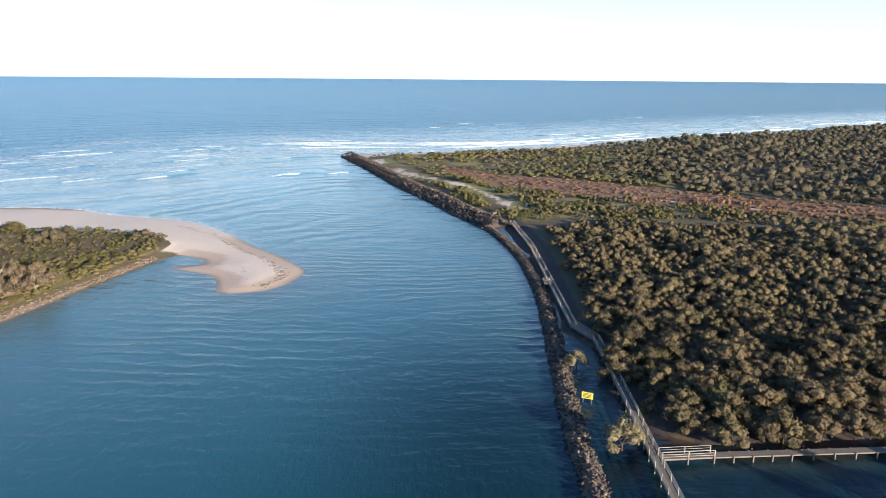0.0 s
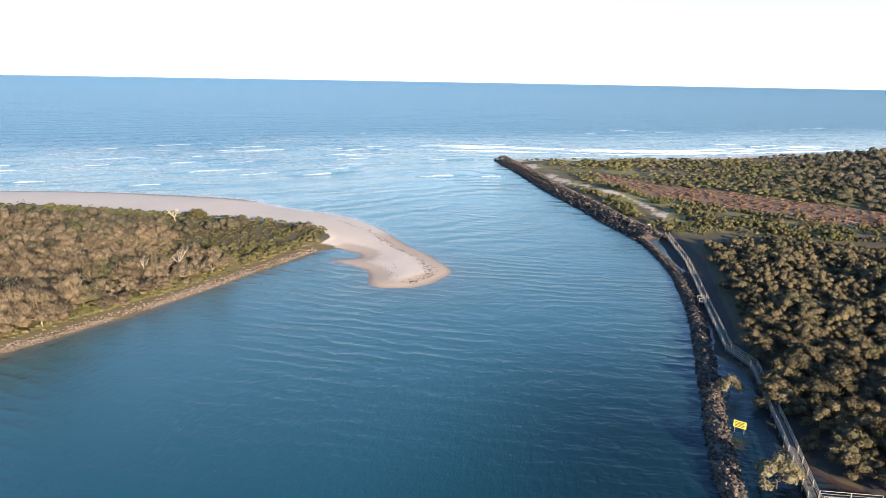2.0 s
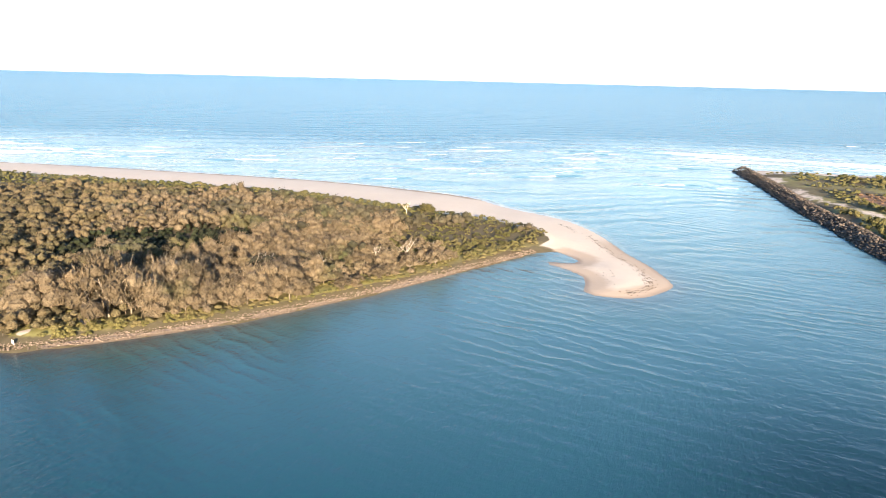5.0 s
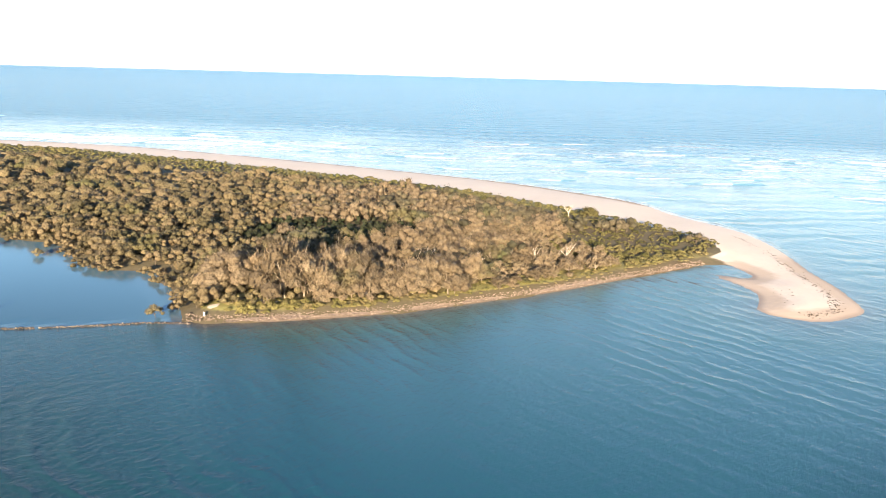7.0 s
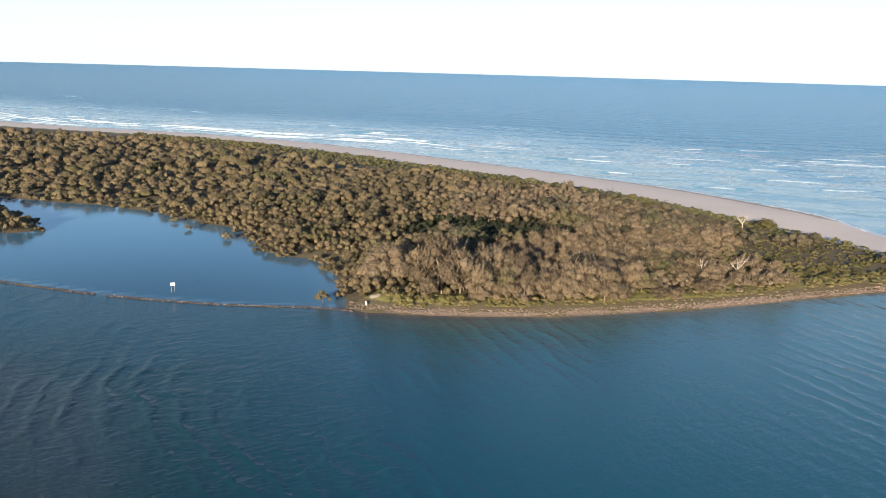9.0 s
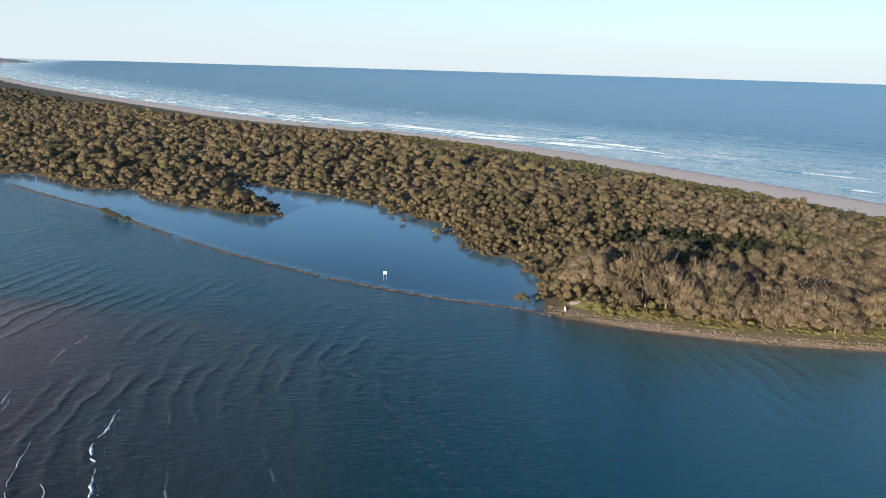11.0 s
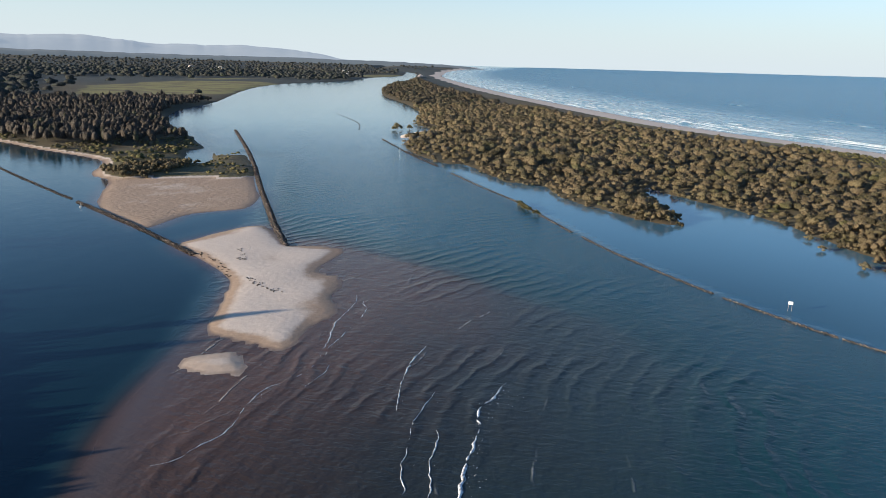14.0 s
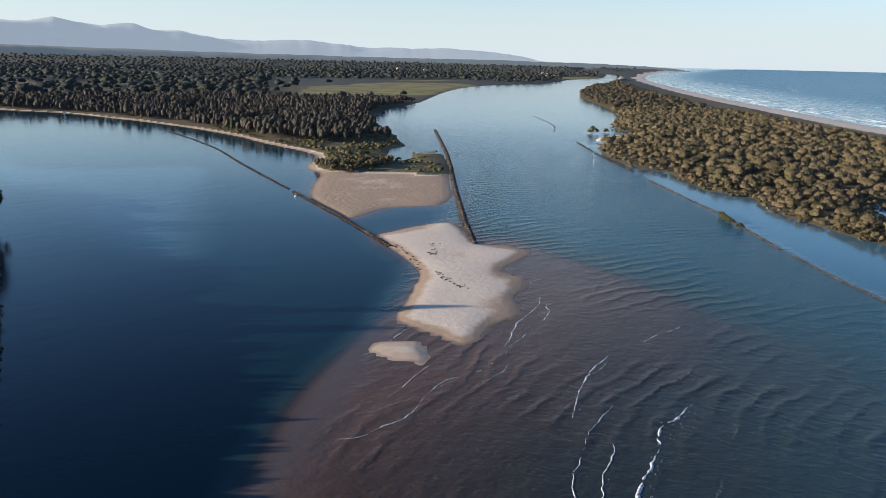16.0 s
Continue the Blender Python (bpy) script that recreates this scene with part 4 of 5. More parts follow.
# south bank behind the wall, where the late shadows come from
grow(scatter((-110, -290, 160, 84), 5.6, 14, lambda q: (lay(q)[1]["dS"] > 1.5) * step(lattice(q, 13, 61), -0.95, -0.4) * (distance(q, RIVER_WALL) < 85)), "gum", 24, 0, 0,
     "tall dark tree on the shaded bank", "trees on the shaded bank", size=(1.0, 1.5))
grow(scatter((-110, -290, 140, -20), 3.9, 31, lambda q: (lay(q)[1]["dS"] > 1.0) * (distance(q, RIVER_WALL) < 75) * 0.95), "gum", 41, 0, 0,
     "tall dark tree on the shaded bank", "trees on the shaded bank", size=(1.25, 1.4), vary=0.2)
late = [p for p in scatter((-110, -250, -20, -95), 6.0, 26, lambda q: (lay(q)[1]["dS"] > -4) * (distance(q, RIVER_WALL) > 3) * (distance(q, RIVER_WALL) < 16) * 0.42)]
grow(np.array(late), "gum", 36, 0, 400, "tall dark tree by the river wall", "trees on the shaded bank", size=(1.1, 1.35), vary=0.25)
# north spit
grow(scatter((-330, 40, -80, 260), 3.7, 15, keeper(lambda q, c, r: (c["dN"] > 3) * (c["sand"] < 0.4) * (c["ocean"] < -72) * np.where(clearing(q) > 0.95, 1, 0.07) * step(-q[:, 0] - 1.1 * (q[:, 1] - 55) + 6 * lattice(q, 14, 54), 135, 95)
     * step(lattice(q, 15, 55), -0.95, -0.4) * step(c["land"], 3, 5.5) * step(q[:, 1] + 0.6 * q[:, 0] + 5 * lattice(q, 12, 63), 104, 88))), "oak", 25, 0, 420,
     "grey-brown she-oak tree with pale bare limbs", "she-oaks on the sandspit", size=(0.6, 1.15), things=300, vary=1.6)
grow(scatter((-330, 70, -95, 230), 5.2, 32, keeper(lambda q, c, r: (c["dN"] > 6) * (c["sand"] < 0.4) * (c["ocean"] < -72) * (clearing(q) > 1) * (c["bank"] > 12) * step(-q[:, 0] - 1.1 * (q[:, 1] - 55), 140, 100)
     * step(lattice(q, 17, 72), 0.0, 0.35))), "dune", 42, 0, 400,
     "olive coastal tree among grey she-oaks", "trees on the sandspit", size=(0.8, 1.25))
grow(scatter((-360, -130, -125, 200), 3.4, 16, keeper(lambda q, c, r: (c["dN"] > -1.8) * (c["ocean"] < -72) * (clearing(q) > 1) * (c["bank"] > 5.5) * step(-q[:, 0] - 1.1 * (q[:, 1] - 55) + 6 * lattice(q, 14, 54), 95, 125)
     * 0.94 * (r < 330))), "mangrove", 26, 0, 250,
     "yellow-olive mangrove tree at the lagoon's edge", "mangroves by the lagoon", size=(0.55, 1.1), edge=18.0)
grow(scatter((-800, -420, -240, 200), 5.3, 17, keeper(lambda q, c, r: (c["dN"] > -1.5) * (c["ocean"] < -88) * (r >= 330) * (r < 800) * 0.95)), "mangrove", 27, 0, 0,
     "brown-olive mangrove tree in a wide wood", "mangroves along the river", size=(0.8, 1.4), edge=36.0)
grow(scatter((-2400, -1100, -640, -60), 9.5, 18, keeper(lambda q, c, r: (c["dN"] > 3) * (c["ocean"] < -105) * (r >= 800) * 0.95)), "coast", 28, 0, 0,
     "far brown-green coastal tree", "far coastal wood", size=(0.75, 1.35))
grow(scatter((-520, 60, -90, 240), 2.4, 19, keeper(lambda q, c, r: (c["dN"] > 3) * (c["ocean"] < -46) * ((c["ocean"] > -74) | (q[:, 1] + 0.6 * q[:, 0] > 86)) * (c["land"] > 6) * (c["sand"] < 0.4)
     * step(lattice(q, 8, 56), -0.95, -0.55))), "scrub", 29, 0, 240,
     "bright green low dune shrub", "shrubs on the dune", size=(0.35, 1.0), things=120)
grow(scatter((-150, 48, -84, 190), 1.45, 20, keeper(lambda q, c, r: (c["dN"] > 2.6) * (c["bank"] < np.where(q[:, 1] < 72, 20, 10)) * step(lattice(q, 5, 57), -0.9, -0.2) * 0.9)), "bankgrass", 30, 0, 0,
     "yellow-green shrub on the rocky bank", "shrubs on the rocky bank", size=(0.35, 1.25), things=60)
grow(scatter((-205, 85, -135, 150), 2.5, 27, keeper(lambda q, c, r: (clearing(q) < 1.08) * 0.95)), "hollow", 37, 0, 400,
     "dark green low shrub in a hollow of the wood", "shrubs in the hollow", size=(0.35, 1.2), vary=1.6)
# west bank
grow(scatter((-1100, -1250, -200, -240), 5.0, 21, keeper(lambda q, c, r: (c["dW"] > 6) * (c["grass"] < 0.35) * (r < 850) * step(lattice(q, 30, 58), -0.9, -0.45)
     * (q[:, 0] * 0.55 + q[:, 1] < -470 + 25 * lattice(q, 30, 59)))), "gum", 31, 0, 330,
     "dark paperbark tree in the riverside wood", "riverside wood", size=(0.6, 1.1))
grow(scatter((-330, -275, -218, -185), 4.0, 22, keeper(lambda q, c, r: (c["dW"] > 5) * step(np.hypot((q[:, 0] + 236) / 26, (q[:, 1] + 226) / 14), 1.15, 0.8))), "mangrove", 32, 0, 400,
     "round green bush on the sandy island", "bushes on the island", size=(0.7, 1.1))
grow(scatter((-420, -420, -220, -185), 3.6, 23, keeper(lambda q, c, r: (c["dW"] > 3) * (c["sand"] < 0.4) * step(lattice(q, 14, 60), -0.35, 0.25))), "scrub", 33, 0, 0,
     "low rush clump on the river flat", "rushes on the flat", size=(0.5, 1.5))
grow(scatter((-2700, -2700, 200, -500), 22, 24, keeper(lambda q, c, r: (c["dW"] > 8) * (r >= 850) * (r < 2700) * (c["grass"] < 0.3) * np.where((bearing(q) > 117) & (bearing(q) < 140) & (r < 1750), 0.10, 0.95))), "fargum", 34, 0, 0,
     "far dark forest tree", "far inland forest", size=(0.8, 1.5))

grow(scatter((-4400, -4300, 300, -900), 46, 28, keeper(lambda q, c, r: ((c["dW"] > 30) | (c["dN"] > 60)) * (c["ocean"] < -150) * (r >= 2400) * (r < 4100) * (c["grass"] < 0.4) * 0.9)), "fargum", 38, 0, 0,
     "far dark forest tree on the plain", "far inland forest", size=(0.9, 1.5))

# ---------------------------------------------------------------- rock walls
ROCKS = {}


def rock_shape(i):
    g = np.random.default_rng(500 + i)
    v = ICO_V * g.uniform(0.72, 1.18, (12, 1)) * np.array([1.0, g.uniform(0.6, 0.9), g.uniform(0.5, 0.75)])
    return v


def rock_wall(name, label, group, line, back, crest, spread, step_m, size, mat, seed, parts, start=0.0, end=1e9, fill=True, slope=0.9):
    """A low wall of tumbled rock along a line; spread: how far the rocks lie to either side."""
    g = np.random.default_rng(seed)
    line = np.asarray(line, float)
    seg = np.linalg.norm(np.diff(line, axis=0), axis=1)
    run = np.concatenate([[0], np.cumsum(seg)])
    wall = thing(name, label, "rock wall", group)
    spots = []
    for s in np.arange(max(0, start), min(run[-1], end), step_m):
        x, y = (np.interp(s + g.uniform(-0.5, 0.5) * step_m, run, line[:, k]) for k in (0, 1))
        t0, t1 = (np.array([np.interp(min(max(s + e, 0), run[-1]), run, line[:, k]) for k in (0, 1)]) for e in (-1, 1))
        d = (t1 - t0) / max(np.linalg.norm(t1 - t0), 1e-6)
        o = g.uniform(-1, 1)
        if not fill and lattice(np.array([(s, seed * 7.0)]), 3.2, seed)[0] < -0.62:
            continue
        nx, ny = -d[1], d[0]
        h = crest * (1 - abs(o) ** 1.5 * slope) * g.uniform(0.75, 1.1) - 0.12
        mid = back
        spots.append((x + nx * (o * spread + mid), y + ny * (o * spread + mid), h, g.uniform(0.55, 1.3) * size * (1.3 if g.uniform() < 0.08 else 1)))
    spots.sort(key=lambda p: math.hypot(p[0], p[1]))
    if mat.name not in ROCKS:
        ROCKS[mat.name] = []
        for i in range(7):
            h = Heap()
            h.put(rock_shape(i), ICO_F)
            ROCKS[mat.name].append(h.mesh("rock", [mat]))
    heap = Heap()
    for i, (x, y, z, s) in enumerate(spots):
        e = Euler(g.uniform(-0.5, 0.5, 3) + np.array([0, 0, g.uniform(0, 6.28)]))
        m = Matrix.LocRotScale((x, y, z), e, (s, s, s))
        if i < parts:
            part("rock", ROCKS[mat.name][i % 7], wall, at=m)
        else:
            heap.put(rock_shape(i % 7) @ np.array(m.to_3x3()).T + (x, y, z), ICO_F)
    if heap.n:
        tagged(part("rubble", heap.mesh("rubble", [mat]), wall, "smaller and farther rocks of the wall"), kind="stuff")
    if fill:
        k = len(line)
        nrm = np.gradient(line, axis=0)
        nrm = np.column_stack([-nrm[:, 1], nrm[:, 0]]) / np.linalg.norm(nrm, axis=1)[:, None]
        keep = (run >= start) & (run <= end)
        ln, nr = line[keep], nrm[keep]
        k = len(ln)
        low = crest * 0.75 - 0.15
        prof = [(-1.15, -1.0), (-0.9, -0.05), (-0.5, low * 0.6), (0.0, low), (0.5, low * 0.6), (0.9, -0.05), (1.15, -1.0)]
        rk = run[keep]
        taper = step(rk, rk[0], rk[0] + 9) * step(rk, rk[-1], rk[-1] - 9)
        v = np.concatenate([np.column_stack([ln + nr * (o * spread + back), np.where(h > 0, h * taper - 0.3 * (1 - taper), h)]) for o, h in prof])
        f = np.array([(a * k + j, a * k + j + 1, (a + 1) * k + j + 1, (a + 1) * k + j) for a in range(6) for j in range(k - 1)])
        part("core", mesh_of("core", v, f.ravel(), np.full(len(f), 4), [mat]), wall)
    return wall


fine_wall = smooth([tuple(p) for p in RIVER_WALL], steps=4)
lens = np.concatenate([[0], np.cumsum(np.linalg.norm(np.diff(fine_wall, axis=0), axis=1))])
corner = lens[np.argmin(np.hypot(fine_wall[:, 0] - 8, fine_wall[:, 1] - 228))]
passing = lens[np.argmin(np.hypot(fine_wall[:, 0] - 13, fine_wall[:, 1] - 60))]
rock_wall("breakwater", "long dark boulder breakwater running out to sea", "", fine_wall, 5.5, 3.0, 6.2, 0.055, 0.54, DARK_ROCK, 41, 0, 0, corner)
rock_wall("river_wall", "dark tumbled-rock training wall beside the boardwalk", "", fine_wall, 1.9, 1.10, 1.95, 0.07, 0.29, DARK_ROCK, 42, 300, corner - 10, passing)
rock_wall("river_wall", "dark tumbled-rock wall along the shaded bank", "", fine_wall, 1.9, 1.15, 2.1, 0.3, 0.45, DARK_ROCK, 51, 0, passing)
bank_line = smooth([tuple(p) for p in NORTH_BANK], steps=3)
rock_wall("stone_bank", "reddish-brown loose rock lining the river bank", "", bank_line, -2.0, 1.0, 2.5, 0.04, 0.20, WARM_ROCK, 43, 300, slope=0.5)
NORTH_WALL = smooth([(-129, 54), (-135, 47), (-142, 35), (-152, 21), (-166, 5), (-189, -17), (-205.5, -30)], steps=6)
rock_wall("training_wall", "thin half-drowned line of rocks across the lagoon mouth", "drowned training walls", NORTH_WALL, 0, 0.26, 0.45, 0.12, 0.25, GREY_ROCK, 44, 300, fill=False)
rock_wall("training_wall", "thin half-drowned line of rocks with tufts of scrub", "drowned training walls", smooth([(-210, -34), (-233, -50), (-249, -61), (-274, -83), (-303, -107)], steps=6),
          0, 0.25, 0.5, 0.17, 0.32, GREY_ROCK, 45, 100, fill=False)
rock_wall("training_wall", "far thin line of dark rocks in the river", "drowned training walls", smooth([(-321, -121), (-358, -152), (-418, -197)], steps=6), 0, 0.32, 0.6, 0.25, 0.38, DARK_ROCK, 46, 40, fill=False)
rock_wall("training_wall", "far thin line of dark rocks in the river", "drowned training walls", smooth([(-468, -240), (-520, -268), (-596, -329)], steps=6), 0, 0.12, 0.5, 0.7, 0.32, DARK_ROCK, 47, 40, fill=False)
rock_wall("spit_wall", "low dark rock wall along the sandbar's river side", "walls of the sandbar", smooth([(-157, -103), (-181, -123), (-229, -161), (-305, -220), (-411, -308)], steps=6),
          0, 0.65, 0.95, 0.12, 0.42, DARK_ROCK, 48, 300)
rock_wall("spit_wall", "low dark rock wall along the sandbar's harbour side", "walls of the sandbar", smooth([(-140, -120), (-150, -140), (-160, -161), (-177, -200)], steps=6),
          0, 0.5, 0.85, 0.1, 0.38, DARK_ROCK, 49, 300)
rock_wall("spit_wall", "thin dark rock wall crossing the calm side channel", "walls of the sandbar", smooth([(-180, -206), (-185, -218), (-209, -272), (-236, -330), (-259, -396), (-267, -427)], steps=6),
          0, 0.3, 0.6, 0.16, 0.38, DARK_ROCK, 50, 100)

# ---------------------------------------------------------------- boardwalk
def boardwalk():
    walk_line = [(17.5, 236), (21, 201), (22.2, 161), (23, 133.5), (26.3, 126), (26.4, 101), (26.2, 84), (26.2, 60), (25, 30), (20, -10)]
    ob = thing("boardwalk", "weathered grey timber boardwalk with handrails on piles", "boardwalk")
    deck = 0.9
    pile = bars("support_post", [((0, 0, -2.2), (0, 0, 1.0), 0.16, 0.16)], [TIMBER])
    rail_post = bars("rail_post", [((0, 0, 0), (0, 0, 1.05), 0.1, 0.1)], [PALE_TIMBER])

    def stretch(a, b, width=1.1, sides=(-1, 1), rails=(1.05, 0.7, 0.36)):
        a, b = np.array(a, float), np.array(b, float)
        length = np.linalg.norm(b - a)
        d = (b - a) / length
        nrm = np.array([-d[1], d[0]])
        h = Heap()
        count = int(length / 0.2)
        for i in range(count):
            p = a + d * (i + 0.5) * length / count
            e = nrm * width / 2
            h.put(beam((*(p - e), deck), (*(p + e), deck), length / count * 0.9, 0.05), BOX, 0)
        for o in (-0.5, 0.5):
            h.put(beam((*(a + nrm * o), deck - 0.13), (*(b + nrm * o), deck - 0.13), 0.12, 0.2), BOX, 0)
        part("deck", h.mesh("deck", [TIMBER]), ob)
        k = max(1, round(length / 3.0))
        for i in range(k + 1):
            for o in (-1, 1):
                p = a + d * length * i / k + nrm * o * (width / 2 + 0.04)
                part("support_post", pile, ob, at=pose(p[0], p[1], 0))
                if o in sides:
                    part("rail_post", rail_post, ob, at=pose(p[0], p[1], deck))
        for o in sides:
            for up in rails:
                p, q = a + nrm * o * (width / 2 + 0.04), b + nrm * o * (width / 2 + 0.04)
                part("rail", bars("rail", [((*p, deck + up), (*q, deck + up), 0.07, 0.05)], [PALE_TIMBER]), ob)

    for a, b in zip(walk_line, walk_line[1:]):
        stretch(a, b)
    stretch((27.0, 83.6), (34.2, 84.5), 1.2, (-1, 1))
    stretch((34.2, 84.5), (45, 85.6), 1.3, (), ())
    stretch((45, 85.6), (75, 88.6), 1.3, (), ())
    stretch((22.0, 163.5), (20.4, 163.4), 2.4)
    return ob


boardwalk()


def sign_board(name, label, x, y, turn, width, height, lift, mat, rows):
    ob = thing(name, label, "sign", at=pose(x, y, 0, 0, 0, turn))
    panel = part("panel", bars("panel", [((-width / 2, 0, lift + height / 2), (width / 2, 0, lift + height / 2), 0.06, height)], [mat]), ob)
    for o in (-0.36, 0.36):
        part("leg", bars("leg", [((o * width, 0.08, -2.0), (o * width, 0.08, lift + height), 0.1, 0.1)], [STEEL]), ob)
    for i in range(rows):
        z = lift + height * (1 - (i + 1) / (rows + 1))
        part("text_bar", bars("text_bar", [((-width * 0.38, -0.036, z), (width * (0.38 - 0.09 * (i % 2)), -0.036, z), 0.008, height * 0.09)], [BLACK]), panel, "dark line of small print")
    return ob


sign_board("warning_sign", "large yellow warning sign on steel legs in shallow water", 20.2, 100.6, -22, 1.8, 1.1, 0.9, YELLOW, 4)
sign_board("channel_sign", "small white notice on posts beside drowned rocks", -158.5, 22.5, 85, 0.95, 0.7, 1.5, WHITE, 0)

# ---------------------------------------------------------------- breaking waves along the ocean shore
def breakers():
    g = np.random.default_rng(77)
    line = smooth([tuple(p) for p in WAVE_LINE], steps=3)
    run = np.concatenate([[0], np.cumsum(np.linalg.norm(np.diff(line, axis=0), axis=1))])
    nrm = np.gradient(line, axis=0)
    nrm = np.column_stack([nrm[:, 1], -nrm[:, 0]]) / np.linalg.norm(nrm, axis=1)[:, None]
    heap = Heap()
    mouth = run[np.argmin(np.hypot(line[:, 0] + 188, line[:, 1] - 428))]
    for i in range(360):
        s = mouth + g.normal(0, 300) if i < 60 else mouth + g.uniform(-900, 2600)
        if not 30 < s < run[-1] - 30:
            continue
        by_mouth = abs(s - mouth) < 300
        off = abs(g.normal(0, 95)) + 12 if not by_mouth else g.normal(5, 45) if i % 4 else g.uniform(-130, -40)
        shore = i >= 170
        if shore:
            s = mouth + 2600 * g.uniform(0.35, 1.0) ** 2 * (1 if i % 3 else -0.34)
            off, by_mouth = g.uniform(8, 52), False
        if by_mouth is False and off > 60 and g.uniform() < 0.45:
            off = g.uniform(10, 60)
        length = g.uniform(16, 60) * (1.0 if abs(s - mouth) < 600 else 2.0)
        tall = g.uniform(0.22, 0.6)
        white = g.uniform(0.25, 0.95)
        if shore:
            length, tall, white = g.uniform(35, 110), g.uniform(0.4, 0.85), 0.96
        k = 16
        t = np.linspace(-0.5, 0.5, k)
        at = s + t * length
        base = np.column_stack([np.interp(at, run, line[:, c]) for c in (0, 1)])
        out = np.column_stack([np.interp(at, run, nrm[:, c]) for c in (0, 1)])
        out /= np.linalg.norm(out, axis=1)[:, None]
        wob = 2.0 * lattice(np.column_stack([at, 0 * at + i * 9]), 9, 78)
        fade = np.clip(1 - (2 * np.abs(t)) ** 2.2, 0, 1) * (0.75 + 0.25 * lattice(np.column_stack([at, 0 * at]), 4, 79))
        prof = [(-3.0, 0.0), (-1.3, 0.18), (-0.5, 0.7), (0.0, 1.0), (1.4, 0.6), (5.0, 0.0)]
        v = np.concatenate([np.column_stack([base + out * (off + wob * 1.0 + o)[:, None], fade * h * tall + far_rise(np.hypot(base[:, 0], base[:, 1])) - 0.02 + 0.0 * at]) for o, h in prof])
        f = np.array([(a * k + j, a * k + j + 1, (a + 1) * k + j + 1, (a + 1) * k + j) for a in range(5) for j in range(k - 1)])
        band = np.repeat(np.arange(5), k - 1)
        broken = np.tile((np.abs(t[:-1] + g.uniform(-0.2, 0.2)) < 0.5 * white), 5)
        if by_mouth or off < 70 or g.uniform() < 0.5:
            m = np.where(broken & (band < 3) & (band > 0), 1, 0)
        else:
            m = np.where(broken & (band == 2), 1, 0)
        heap.put(v, f[m == 0], 0)
        if (m == 1).any():
            heap.put(v, f[m == 1], 1)
    thing("breaking_waves", "rows of low white breakers rolling onto the beach", "waves", kind="stuff", mesh=heap.mesh("breaking_waves", [SWELL, FOAM], False))


FOAM = Nodes("white_surf_foam")
FOAM = FOAM.end(FOAM.mix(FOAM.span(FOAM.noise(FOAM.place(), 0.45, 6, 0.75), 0.38, 0.54), (0.22, 0.42, 0.47), (0.80, 0.82, 0.82)), 0.9, FOAM.bump(FOAM.noise(FOAM.place(), 1.5), 0.5, 0.2))
SWELL = Nodes("wave_water")
SWELL = SWELL.end(SWELL.mix(SWELL.noise(SWELL.place(), 0.3), (0.09, 0.25, 0.31), (0.14, 0.33, 0.38)), 0.3, SWELL.bump(SWELL.noise(SWELL.place(), 0.8), 0.5, 0.4))
breakers()

